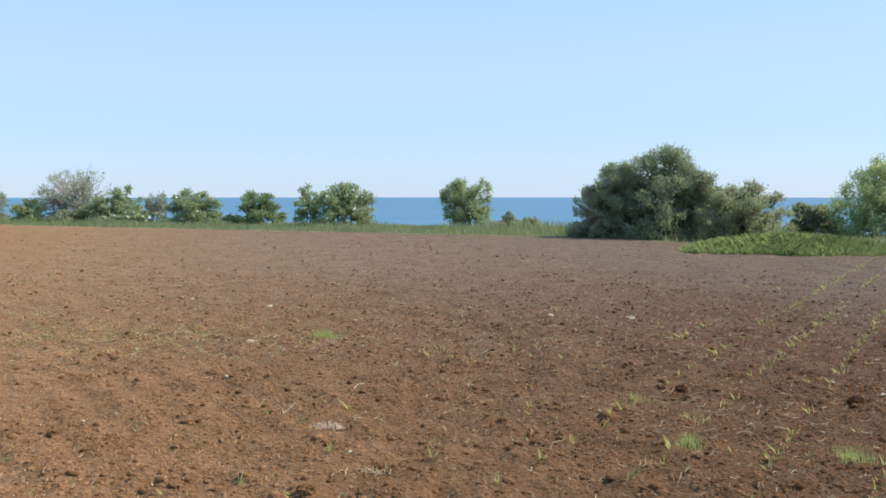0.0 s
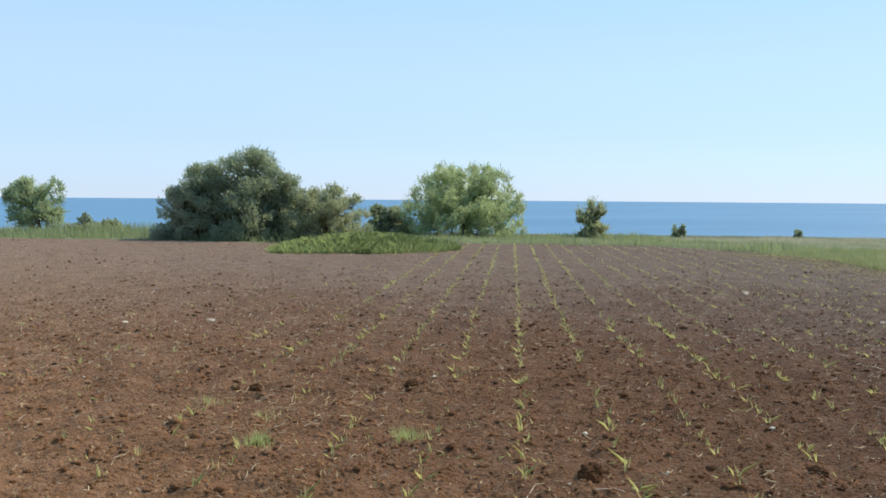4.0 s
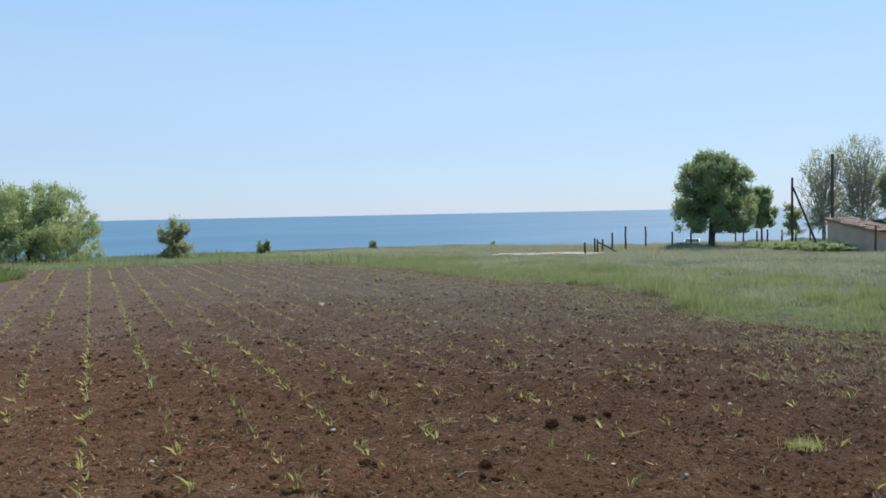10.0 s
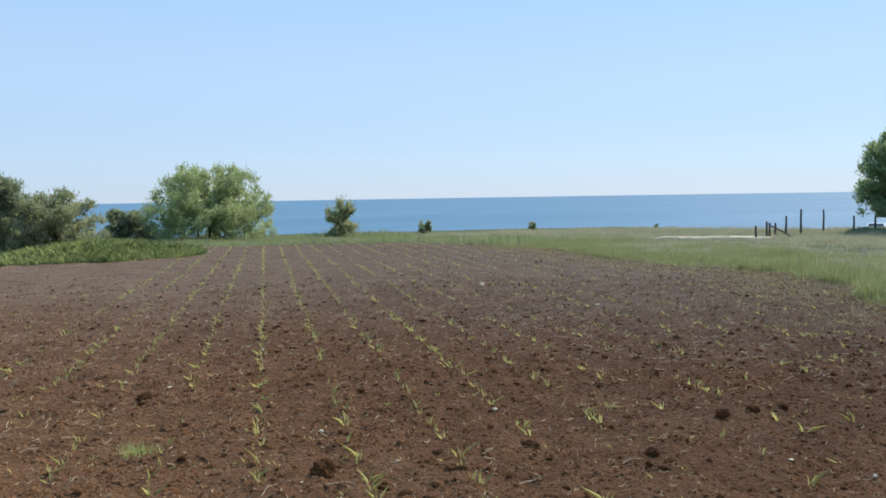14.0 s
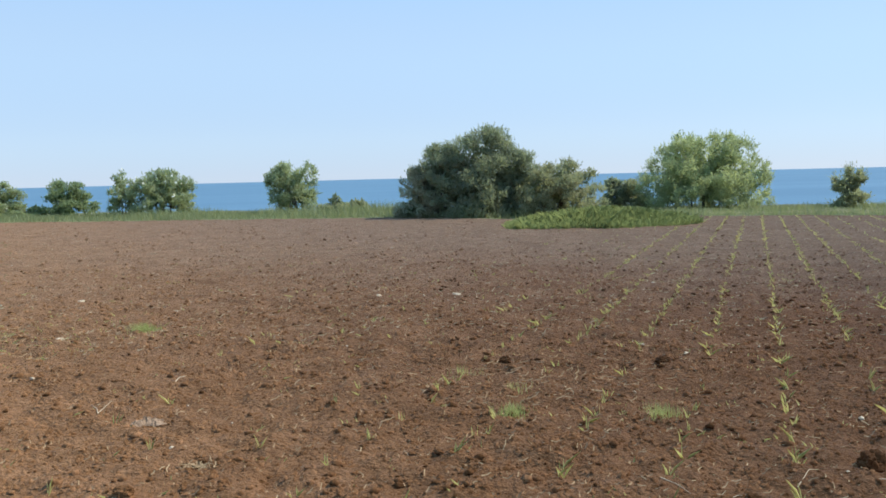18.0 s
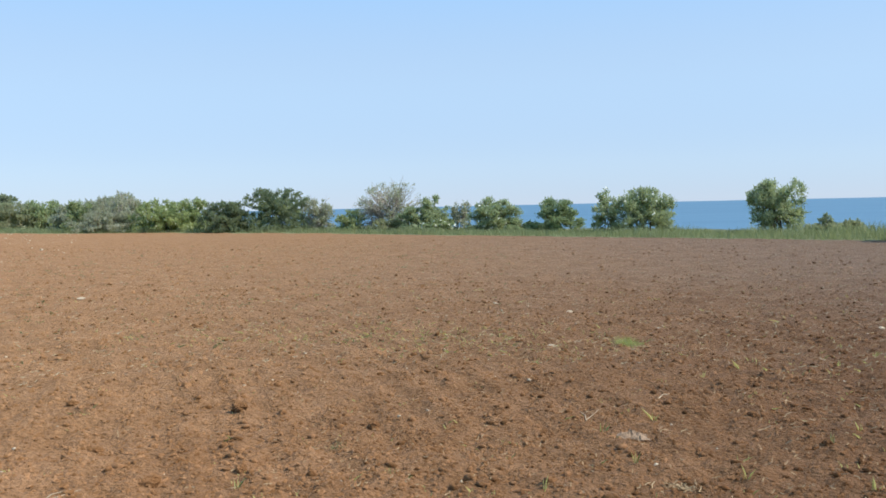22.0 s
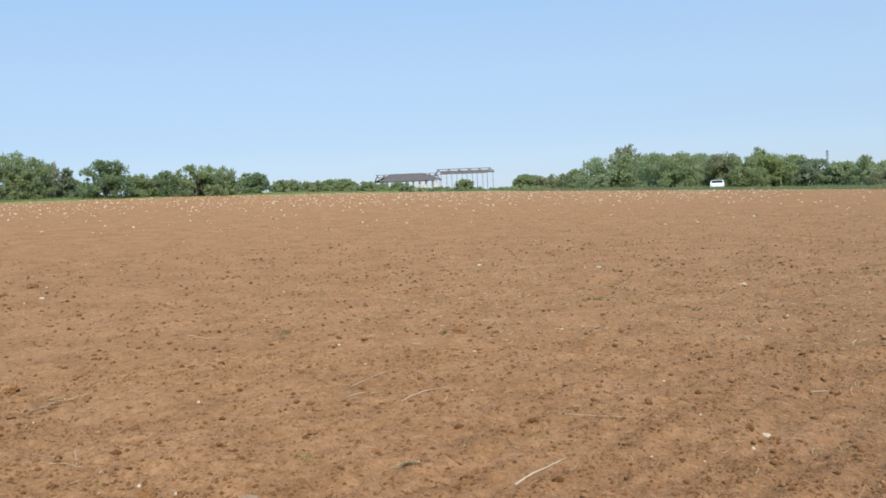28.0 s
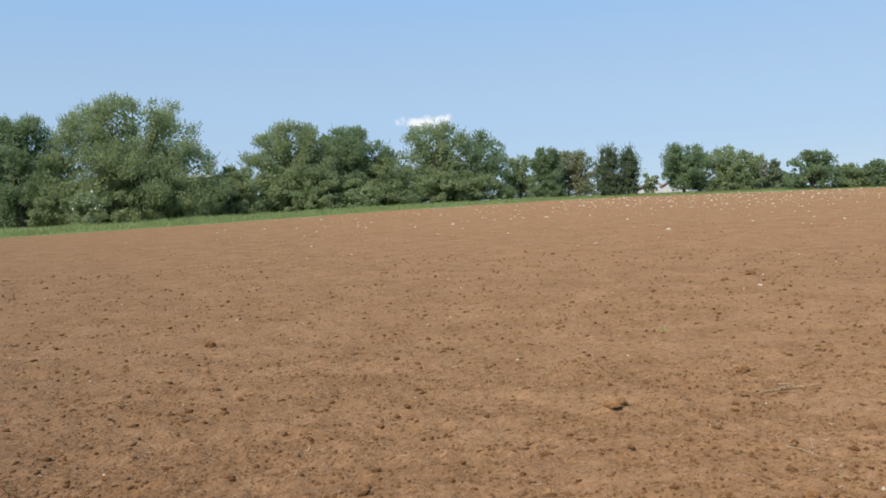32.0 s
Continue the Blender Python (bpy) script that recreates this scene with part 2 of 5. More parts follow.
TILE_RED = simple("old_roof_tile", (0.22, 0.135, 0.10), (0.42, 0.28, 0.21), 3, 0.9, 0.5)
WHITE_PAINT = simple("white_car_paint", (0.72, 0.73, 0.75), (0.82, 0.82, 0.83), 3, 0.3, 0)
RUST = simple("rusty_steel", (0.13, 0.10, 0.095), (0.25, 0.195, 0.18), 4, 0.8, 0.3)
OLD_ROOF = simple("weathered_roof_sheet", (0.075, 0.065, 0.06), (0.15, 0.13, 0.12), 2, 0.85, 0.3)
CONCRETE = simple("pale_concrete", (0.42, 0.40, 0.37), (0.62, 0.60, 0.56), 1.5, 0.95, 0.3)
TYRE = simple("tyre_rubber", (0.02, 0.02, 0.02), (0.04, 0.04, 0.04), 10, 0.9, 0.2)
STALK = simple("bleached_stalk", (0.36, 0.27, 0.17), (0.58, 0.46, 0.31), 18, 0.85, 0.3)
PAPER = simple("crumpled_paper", (0.18, 0.11, 0.065), (0.38, 0.26, 0.165), 25, 0.8, 0.4)
GLASS_DARK, _n, _l, _b = material("tinted_glass", 0.08)
_b.inputs["Base Color"].default_value = (0.02, 0.025, 0.03, 1)
_b.inputs["Specular IOR Level"].default_value = 0.6

# ground: tilled soil and grass, told apart by what grows where
GROUND, n, l, b = material("soil_and_grass", 0.95)
b.inputs["Specular IOR Level"].default_value = 0.1
co = n.new("ShaderNodeTexCoord").outputs["Object"]
att = n.new("ShaderNodeAttribute")
att.attribute_name = "grass"
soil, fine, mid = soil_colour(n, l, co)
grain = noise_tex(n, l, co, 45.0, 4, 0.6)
dust_haze(b)
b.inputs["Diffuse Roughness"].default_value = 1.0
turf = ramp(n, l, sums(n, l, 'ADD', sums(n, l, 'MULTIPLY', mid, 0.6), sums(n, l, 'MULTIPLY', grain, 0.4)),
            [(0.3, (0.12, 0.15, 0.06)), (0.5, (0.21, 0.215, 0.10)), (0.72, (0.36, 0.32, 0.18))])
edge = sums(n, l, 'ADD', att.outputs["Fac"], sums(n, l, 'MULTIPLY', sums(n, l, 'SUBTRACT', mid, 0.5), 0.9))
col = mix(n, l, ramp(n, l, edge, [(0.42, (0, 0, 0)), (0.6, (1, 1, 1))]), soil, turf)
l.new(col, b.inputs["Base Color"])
cell = n.new("ShaderNodeTexVoronoi")
cell.inputs["Scale"].default_value = 21.0
l.new(co, cell.inputs["Vector"])
crumbly = sums(n, l, 'MULTIPLY', cell.outputs["Distance"], -0.35)
relief = sums(n, l, 'ADD', sums(n, l, 'MULTIPLY', fine, 0.75), sums(n, l, 'MULTIPLY', grain, 0.55))
relief = sums(n, l, 'ADD', relief, sums(n, l, 'MULTIPLY', noise_tex(n, l, co, 110.0, 3, 0.6), 0.12))
bump(n, l, b, sums(n, l, 'ADD', relief, crumbly), 1.0, 0.066)

SEA, n, l, b = material("sea_water", 0.55)
b.inputs["Specular IOR Level"].default_value = 0.12
co = n.new("ShaderNodeTexCoord").outputs["Object"]
mp = n.new("ShaderNodeMapping")
mp.inputs["Scale"].default_value = (0.5, 1.6, 1)
mp.inputs["Rotation"].default_value = (0, 0, radians(-22))
l.new(co, mp.inputs[0])
streak = noise_tex(n, l, mp.outputs[0], 0.006, 5)
l.new(ramp(n, l, streak, [(0.35, (0.078, 0.158, 0.228)), (0.65, (0.100, 0.190, 0.265))]), b.inputs["Base Color"])
bump(n, l, b, noise_tex(n, l, mp.outputs[0], 0.35, 5), 0.5, 0.5)


# ---- land ----
def soft(v, k):
    return k * np.log1p(np.exp(np.clip(v / k, -30, 30)))


def sstep(v):
    v = np.clip(v, 0, 1)
    return v * v * (3 - 2 * v)


def land(x, y):
    """Height of the land: level where one stands, rising to the hedges in the west, ending in a bank to the sea."""
    x, y = np.asarray(x, float), np.asarray(y, float)
    w = -0.848 * x - 0.530 * y
    s = 95 - soft(95 - soft(w - 7, 4.0), 6.0)
    d = np.hypot(x, y)
    z = 0.04 * s * (1 - 0.85 * sstep((d - 97) / 120)) * (1 - 0.8 * sstep((y - 50) / 55)) * (1 - 0.45 * sstep((y + 40) / 130))
    z = z - 0.009 * np.minimum(soft(0.866 * x + 0.5 * y - 6, 5.0), 110)
    c, s = 0.385 * x + 0.923 * y - 58, 0.923 * x - 0.385 * y
    z = z - 0.8 * np.exp(-((c + 4) / 8) ** 2) * sstep((s - 33) / 14)
    return z - 18 * sstep(c / 16)


def hash2(ix, iy, seed):
    h = (ix.astype(np.int64) * 374761393 + iy.astype(np.int64) * 668265263 + seed * 974634777) & 0x7fffffff
    h = ((h ^ (h >> 13)) * 1274126177) & 0x7fffffff
    return ((h ^ (h >> 16)) & 0xffff) / 65535.0


def lumps(x, y, size, seed):
    """Smooth value noise, 0 to 1, with cells of that size."""
    u, v = x / size, y / size
    iu, iv = np.floor(u), np.floor(v)
    fu, fv = sstep(u - iu), sstep(v - iv)
    a = hash2(iu, iv, seed) * (1 - fu) + hash2(iu + 1, iv, seed) * fu
    c = hash2(iu, iv + 1, seed) * (1 - fu) + hash2(iu + 1, iv + 1, seed) * fu
    return a * (1 - fv) + c * fv


FIELD = [(27.8, 22.5), (23.7, 15.9), (22.1, 11.2), (20.6, 8.9), (16.6, 5.6), (15.7, 4.2), (15.4, 2.3), (13.0, 2.0),
         (11.8, 0.8), (10, -4), (2, -30), (-12, -54), (-28.6, -51.4), (-36, -48.6), (-47.5, -46.4), (-59, -44.5),
         (-76.5, -37.5), (-86, -24), (-96, -12), (-106, 8), (-100, 28), (-85, 42), (-65.5, 53.4), (-45.6, 61.5),
         (-31.7, 58.6), (-14.5, 51.6), (-5.6, 48.6), (6, 45.2), (10.6, 40.6), (15, 40), (19.9, 38.3), (28, 33.4), (28.5, 27)]


def edge_distance(x, y, poly):
    """Signed distance to a closed line: negative inside."""
    inside, best = np.zeros(x.shape, bool), np.full(x.shape, 1e9)
    for (x0, y0), (x1, y1) in zip(poly, poly[1:] + poly[:1]):
        dx, dy = x1 - x0, y1 - y0
        t = np.clip(((x - x0) * dx + (y - y0) * dy) / (dx * dx + dy * dy), 0, 1)
        best = np.minimum(best, np.hypot(x - x0 - t * dx, y - y0 - t * dy))
        cross = ((y0 > y) != (y1 > y)) & (x < dx * (y - y0) / (dy if dy else 1e-9) + x0)
        inside ^= cross
    return np.where(inside, -best, best)


TRACK = [(37.6, 25.2), (38.6, 23.2), (40.0, 20.6), (41.6, 20.9), (41.4, 22.6), (40.2, 24.6), (39.2, 25.8)]
YARD = [(51.0, 6.4), (50.4, 4.4), (51.0, 1.0), (54, -1.5), (58, 1), (56.5, 5.5)]


def tilled(x, y):
    """Low ridges that the harrow left: one way over most of the field, the seedlings' way in the east."""
    east = sstep((0.857 * x + 0.04 * y - 1.5) / 5.0)
    c = 0.766 * x + 0.643 * y + 0.35 * (lumps(x, y, 3.1, 81) - 0.5)
    r = 0.857 * x - 0.515 * y - 0.05 + 0.1 * (lumps(x, y, 2.3, 83) - 0.5)
    strength = 0.25 + 1.1 * lumps(x, y, 1.7, 82)
    return strength * ((0.013 - 0.006 * sstep((-x - 3) / 5)) * (1 - east) * np.cos(2 * np.pi * c / 0.44) + 0.007 * east * np.cos(2 * np.pi * r / 0.3675))


def rough(x, y):
    """The tilled surface's own unevenness."""
    d = np.hypot(x, y)
    near = 1 - sstep((d - 25) / 40)
    close = 1 - sstep((d - 8) / 8)
    return near * (0.05 * (lumps(x, y, 0.9, 1) - 0.5) + 0.05 * (lumps(x, y, 0.31, 2) - 0.5) + 0.045 * (lumps(x, y, 0.14, 3) - 0.5) + tilled(x, y)
                   + close * 0.026 * (lumps(x, y, 0.065, 4) - 0.5))


def surface(x, y):
    x, y = np.asarray(x, float), np.asarray(y, float)
    return land(x, y) + rough(x, y)


def mesh(name, verts, faces, smooth=False):
    """A mesh from an array of points and an array of faces that all have as many corners."""
    me = bpy.data.meshes.new(name)
    verts, faces = np.asarray(verts, np.float32), np.asarray(faces, np.int32)
    me.vertices.add(len(verts))
    me.vertices.foreach_set("co", verts.ravel())
    me.loops.add(faces.size)
    me.loops.foreach_set("vertex_index", faces.ravel())
    me.polygons.add(len(faces))
    me.polygons.foreach_set("loop_start", np.arange(len(faces), dtype=np.int32) * faces.shape[1])
    if smooth:
        me.polygons.foreach_set("use_smooth", np.ones(len(faces), bool))
    me.update(calc_edges=True)
    return me


def grid_faces(rows, cols, closed):
    i = np.arange(rows - 1)[:, None] * cols
    j = np.arange(cols if closed else cols - 1)[None, :]
    k = (j + 1) % cols
    return np.stack([i + j, i + k, i + cols + k, i + cols + j], -1).reshape(-1, 4)


def fray(x, y):
    """How far the grass creeps back and forth over the field's edge."""
    return 1.5 * (lumps(x, y, 2.1, 41) - 0.5) + 0.6 * (lumps(x, y, 0.7, 42) - 0.5)


def build_ground():
    d = np.r_[0.004, np.arange(0.3, 4.2, 0.2), 4.2 * 1.0085 ** np.arange(0, 172), 18 * 1.02 ** np.arange(0, 64), 64 * 1.06 ** np.arange(0, 66)]
    a = np.radians(np.r_[np.linspace(-168, 103, 1000), np.linspace(103, 192, 62)[1:-1]])
    x, y = d[:, None] * np.sin(a), d[:, None] * np.cos(a)
    me = mesh("ground", np.stack([x, y, surface(x, y)], -1).reshape(-1, 3), grid_faces(len(d), len(a), True)[:, ::-1], True)
    gx, gy = x.ravel(), y.ravel()
    e = edge_distance(gx, gy, FIELD) + fray(gx, gy)
    g = me.attributes.new("grass", 'FLOAT', 'POINT')
    g.data.foreach_set("value", sstep((e + 0.8) / 1.6).astype(np.float32))
    me.materials.append(GROUND)
    return tagged(new("ground", me), "brown tilled field with grassy margins down to the shore", "ground", kind="structure")


build_ground()
r = np.array([20, 60, 120, 250, 500, 1000, 2000, 3500, 4950.0])
a = np.linspace(0, 2 * np.pi, 180, endpoint=False)
me = mesh("sea", np.stack([r[:, None] * np.sin(a), r[:, None] * np.cos(a), np.full((len(r), len(a)), -12.5)], -1).reshape(-1, 3),
          grid_faces(len(r), len(a), True)[:, ::-1])
me.materials.append(SEA)
tagged(new("water", me), "calm blue sea reaching a clear horizon", "sea", kind="structure")


def patch(name, poly, label, seed):
    """Bare trodden ground: a thin crown of sand with a ragged edge."""
    c = np.mean(poly, 0)
    rng = np.random.default_rng(seed)
    rim = []
    for (x0, y0), (x1, y1) in zip(poly, poly[1:] + poly[:1]):
        for t in np.linspace(0, 1, 8, endpoint=False):
            rim.append((x0 + (x1 - x0) * t, y0 + (y1 - y0) * t))
    rim = np.array(rim) + rng.normal(0, 0.16, (len(rim), 2))
    rings = [c + (rim - c) * f for f in (0.02, 0.3, 0.6, 0.85, 0.97, 1.03)]
    v = [np.c_[p, surface(p[:, 0], p[:, 1]) + dz] for p, dz in zip(rings, (0.06, 0.06, 0.06, 0.055, 0.045, -0.08))]
    me = mesh(name, np.concatenate(v), grid_faces(len(rings), len(rim), True), True)
    me.materials.append(SAND)
    return tagged(new(name, me), label, "track", kind="structure")


patch("track", TRACK, "pale sandy track crossing the meadow to the shore", 71)
patch("yard", YARD, "bare sandy yard beside the shed", 72)


# ---- parts ----
def hold(name, x, y, label, category, group="", z=None, turn=0.0):
    """An empty at the foot of a thing, which its parts hang from."""
    ob = new(name)
    ob.matrix_world = pose(x, y, float(land(x, y)) if z is None else z, 0, 0, turn)
    return tagged(ob, label, category, group)


def part(name, me, mat, parent, label=""):
    if isinstance(me, bmesh.types.BMesh):
        bm, me = me, bpy.data.meshes.new(name)
        bm.to_mesh(me)
        bm.free()
    if not me.materials:
        me.materials.append(mat)
    ob = new(name, me)
    ob.parent = parent
    return tagged(ob, label)


def tube(points, radii, sides=7):
    """Points and faces of a tapering tube along a line."""
    p, rad = np.asarray(points, float), np.asarray(radii, float)
    t = np.gradient(p, axis=0)
    t /= np.linalg.norm(t, axis=1)[:, None] + 1e-9
    up = np.where(np.abs(t[:, 2:]) > 0.9, [[1.0, 0, 0]], [[0, 0, 1.0]])
    u = np.cross(t, up)
    u /= np.linalg.norm(u, axis=1)[:, None]
    v = np.cross(t, u)
    a = np.linspace(0, 2 * np.pi, sides, endpoint=False)
    ring = p[:, None] + rad[:, None, None] * (u[:, None] * np.cos(a)[None, :, None] + v[:, None] * np.sin(a)[None, :, None])
    return ring.reshape(-1, 3), grid_faces(len(p), sides, True)


def join(pieces):
    vs, fs, k = [], [], 0
    for v, f in pieces:
        vs.append(v)
        fs.append(np.asarray(f) + k)
        k += len(v)
    return np.concatenate(vs), np.concatenate(fs)


def leaves(rng, centres, size, spread=0.35, slim=0.5, droop=0.0, out=None, axis=None, small=False):
    """A folded four-cornered leaf, or a small three-cornered one, at every centre; its face looks roughly the way of out, its tip anywhere."""
    n = len(centres)
    nn = rng.normal(size=(n, 3))
    if out is not None:
        nn = nn * 0.75 + out
    nn /= np.linalg.norm(nn, axis=1)[:, None] + 1e-9
    a = np.cross(nn, rng.normal(size=(n, 3)))
    a[:, 2] += droop
    if axis is not None:
        a = a * 0.35 + axis
        nn = np.cross(np.cross(a, nn), a)
        nn /= np.linalg.norm(nn, axis=1)[:, None] + 1e-9
    a /= np.linalg.norm(a, axis=1)[:, None] + 1e-9
    c = np.cross(a, nn)
    c /= np.linalg.norm(c, axis=1)[:, None] + 1e-9
    s = (size * rng.uniform(1 - spread, 1 + spread, n))[:, None]
    if small:
        v = np.stack([centres - a * s * 0.5 - c * s * slim * 0.45, centres - a * s * 0.4 + c * s * slim * 0.55, centres + a * s * 0.62], 1).reshape(-1, 3)
        return v, np.arange(3 * n).reshape(n, 3)
    v = np.stack([centres - a * s * 0.5, centres + c * s * slim * 0.5 + nn * s * 0.08, centres + a * s * 0.5,
                  centres - c * s * slim * 0.5 + nn * s * 0.08], 1).reshape(-1, 3)
    return v, np.arange(4 * n).reshape(n, 4)


def crown_points(rng, w, d, z0, z1, count, lobes, lobe, top=0.5, foot=0.75):
    """Leaf places on a crowd of clumps that make up a crown from z0 to z1. top: the height share of its widest level; foot: how wide it is at its lower end."""
    h = z1 - z0
    u = rng.uniform(0.03, 0.93, lobes) if foot < 0.95 else 0.99 * rng.random(lobes) ** 1.15 - 0.07
    prof = np.where(u > top, np.clip(1 - (np.clip(u - top, 0, 1) / (1 - top)) ** 2.2, 0.02, 1) ** 0.6, 1 - (1 - foot) * ((top - u) / top) ** 1.6)
    a = rng.uniform(0, 2 * np.pi, lobes)
    rr = prof * rng.uniform(0.1, 1.0, lobes) ** 0.42
    lr = lobe * rng.uniform(0.55, 1.3, lobes)
    c = np.stack([np.cos(a) * rr * w / 2, np.sin(a) * rr * d / 2, z0 + u * h], -1)
    o = np.stack([np.cos(a) * rr, np.sin(a) * rr, 1.1 * (u - 0.35)], -1)
    o /= np.linalg.norm(o, axis=1)[:, None] + 1e-9
    k = rng.choice(lobes, count, p=lr ** 2 / (lr ** 2).sum())
    e = rng.normal(size=(count, 3))
    e = e / np.linalg.norm(e, axis=1)[:, None] + o[k] * 0.5
    e /= np.linalg.norm(e, axis=1)[:, None] + 1e-9
    out = e * 0.9 + o[k] * 0.25 + [0, 0, 0.12]
    out /= np.linalg.norm(out, axis=1)[:, None]
    ragged = 1 + 0.38 * np.sin(7 * e[:, 0] + k) * np.sin(6 * e[:, 1] + 2 * k) * np.sin(6 * e[:, 2] + 3 * k)
    p = c[k] + e * (lr[k] * ragged * rng.uniform(0.12, 1.35, count) ** 0.6)[:, None] * [1, 1, 0.85]
    fit = np.array([w / 2 / np.percentile(np.abs(p[:, 0]), 99), d / 2 / np.percentile(np.abs(p[:, 1]), 99), 1.0])
    p, c = p * fit, c * fit
    lo, hi = np.percentile(p[:, 2], 1.0), np.percentile(p[:, 2], 99.6)
    p[:, 2] = z0 + (p[:, 2] - lo) * h / (hi - lo)
    c[:, 2] = z0 + (c[:, 2] - lo) * h / (hi - lo)
    low = p[:, 2] < z0
    p[low, 2] = z0 + rng.uniform(0, 0.15, low.sum()) * h
    return p, c, out


def tree(name, label, category, x, y, w, h, leaf, seed, count=2500, size=0.2, low=0.05, trunk=0.09, lobes=26, lobe=None,
         top=0.45, bark=None, depth=0.9, slim=0.5, droop=0.0, blossom=0, group="", z=None, turn=0.0, stems=1, foot=0.75, shoots=None, twigs=0):
    """A tree or shrub: tapered trunk or stems, limbs to the clumps, and a crown of single leaves."""
    rng = np.random.default_rng(seed)
    ob = hold(name, x, y, label, category, group, z, turn)
    bark = bark or BARK
    shoots = 0.03 * h + 0.08 if shoots is None else shoots
    away = math.hypot(x, y)
    fine = min(size, max(0.075, 0.0019 * away))
    count, size, small = int(min(count * 1.25 * (size / fine) ** 2, 64000)), fine, away > 40
    z0 = h * low
    h -= shoots * 0.55
    w -= shoots * 0.5
    lobe = (lobe or 0.17 * min(w, h)) * 0.7
    lobes = int(lobes * 2.2)
    if foot >= 0.95:
        top, w = top * 0.35, w * 1.12
    p, c, out = crown_points(rng, w, w * depth, z0, h, count, lobes, lobe, top, foot)
    for s in range(stems):
        off = rng.normal(size=2) * (0.06 * w if stems > 1 else 0)
        lean = rng.normal(size=2) * 0.06 * w
        zz = np.linspace(-0.15, h * 0.62, 6)
        f = np.linspace(0, 1, 6)
        line = np.stack([off[0] + lean[0] * f ** 2, off[1] + lean[1] * f ** 2, zz], -1)
        part("trunk", mesh("trunk", *tube(line, trunk * (1.25 - 0.95 * f) / stems ** 0.5), True), bark, ob)
    for k in range(min(lobes, 9)):
        zs = h * rng.uniform(max(0.12, low * 0.8), 0.5)
        a0, a2 = np.array([0, 0, zs]), c[k]
        a1 = a0 * 0.45 + a2 * 0.55 + [0, 0, -0.05 * h]
        part("limb", mesh("limb", *tube([a0, a1, a2], [trunk * 0.42, trunk * 0.28, trunk * 0.1], 5), True), bark, ob)
    bits = [leaves(rng, p, size, 0.4, slim if not small else slim * 1.25, droop, out, None, small)]
    core = rng.choice(count, count // 5)
    bits.append(leaves(rng, (p[core] - [0, 0, z0 + (h - z0) * 0.4]) * rng.uniform(0.3, 0.92, (len(core), 1)) + [0, 0, z0 + (h - z0) * 0.4], size * 2.0, 0.3, 0.8, 0, out[core], None, small))
    if shoots:
        far = (np.abs(p[:, 0]) / (w / 2)) ** 2 + (np.abs(p[:, 1]) / (w * depth / 2)) ** 2 + ((p[:, 2] - z0) / (h - z0)) ** 2
        q = rng.choice(np.nonzero(far > np.percentile(far, 45))[0], int(count * 0.05))
        way = out[q] * 0.6 + [0, 0, 0.7] + rng.normal(0, 0.22, (len(q), 3))
        way /= np.linalg.norm(way, axis=1)[:, None]
        reach = shoots * rng.uniform(0.5, 1.2, len(q))
        f = np.linspace(0.1, 1.0, 5)
        sp = (p[q][:, None] + way[:, None] * (reach[:, None] * f)[:, :, None]).reshape(-1, 3) + rng.normal(0, size * 0.14, (len(q) * 5, 3))
        bits.append(leaves(rng, sp, size * 0.95, 0.4, min(slim, 0.42) * 1.2, 0, np.repeat(out[q], 5, 0), np.repeat(way, 5, 0), small))
    part("crown", mesh("crown", *join(bits)), LEAF[leaf], ob)
    if twigs:
        k = rng.choice(lobes, twigs)
        a2 = c[k] + rng.normal(0, lobe * 0.8, (twigs, 3)) + [0, 0, 0.25 * lobe]
        a0 = c[k] * rng.uniform(0.3, 0.7, (twigs, 1)) + [0, 0, 0.1 * h]
        a1 = (a0 + a2) / 2 + rng.normal(0, 0.06 * h, (twigs, 3))
        part("branchwork", mesh("branchwork", *join([tube(q, [0.026, 0.018, 0.007], 4) for q in np.stack([a0, a1, a2], 1)])), bark, ob)
    if blossom:
        q = rng.choice(count, blossom)
        part("blossom", mesh("blossom", *leaves(rng, p[q] * [1.04, 1.04, 1.02], 0.17, 0.4, 0.9, 0, out[q])), LEAF["blossom"], ob, "flat white flower heads")
    return ob


# ---- shore side: shrubs along the field's end ----
tree("grey_shrub", "green scrubby bush beside a pale grey one", "shrub", -55.2, 61.3, 2.7, 2.83, "hedge", 10, 1900, 0.16, 0.0, 0.05, 22, 0.42, stems=2, foot=1.0)
tree("grey_shrub", "pale grey-brown domed shrub at the field's end", "shrub", -52.6, 62.2, 3.9, 3.11, "grey", 8, 3600, 0.14, 0.0, 0.06, 34, 0.45, bark=PALE_BARK, stems=4, foot=1.0, twigs=60)
tree("pale_tree", "thin airy young tree above the grey shrub", "tree", -53.7, 65.2, 2.0, 3.71, "grey", 9, 700, 0.12, 0.1, 0.05, 18, 0.3, 0.55, bark=PALE_BARK, twigs=90)
tree("elder_shrub", "broad yellow-green elder bush with cream flower heads", "shrub", -47.9, 63.4, 5.0, 2.82, "bright", 11, 4600, 0.17, 0.0, 0.06, 36, 0.55, 0.4, blossom=110, stems=3, foot=1.0)
tree("elder_shrub", "tall yellow-green elder bush in flower", "shrub", -46.5, 65.7, 3.2, 2.93, "bright", 7, 2600, 0.17, 0.0, 0.06, 26, 0.5, 0.4, blossom=150, stems=3, foot=1.0)
tree("hawthorn", "round dark green bush at the field's end", "bush", -37.6, 64.4, 7.3, 3.56, "deep", 12, 7000, 0.15, 0.0, 0.1, 130, 0.36, 0.2, stems=3, foot=1.0, shoots=0.1)
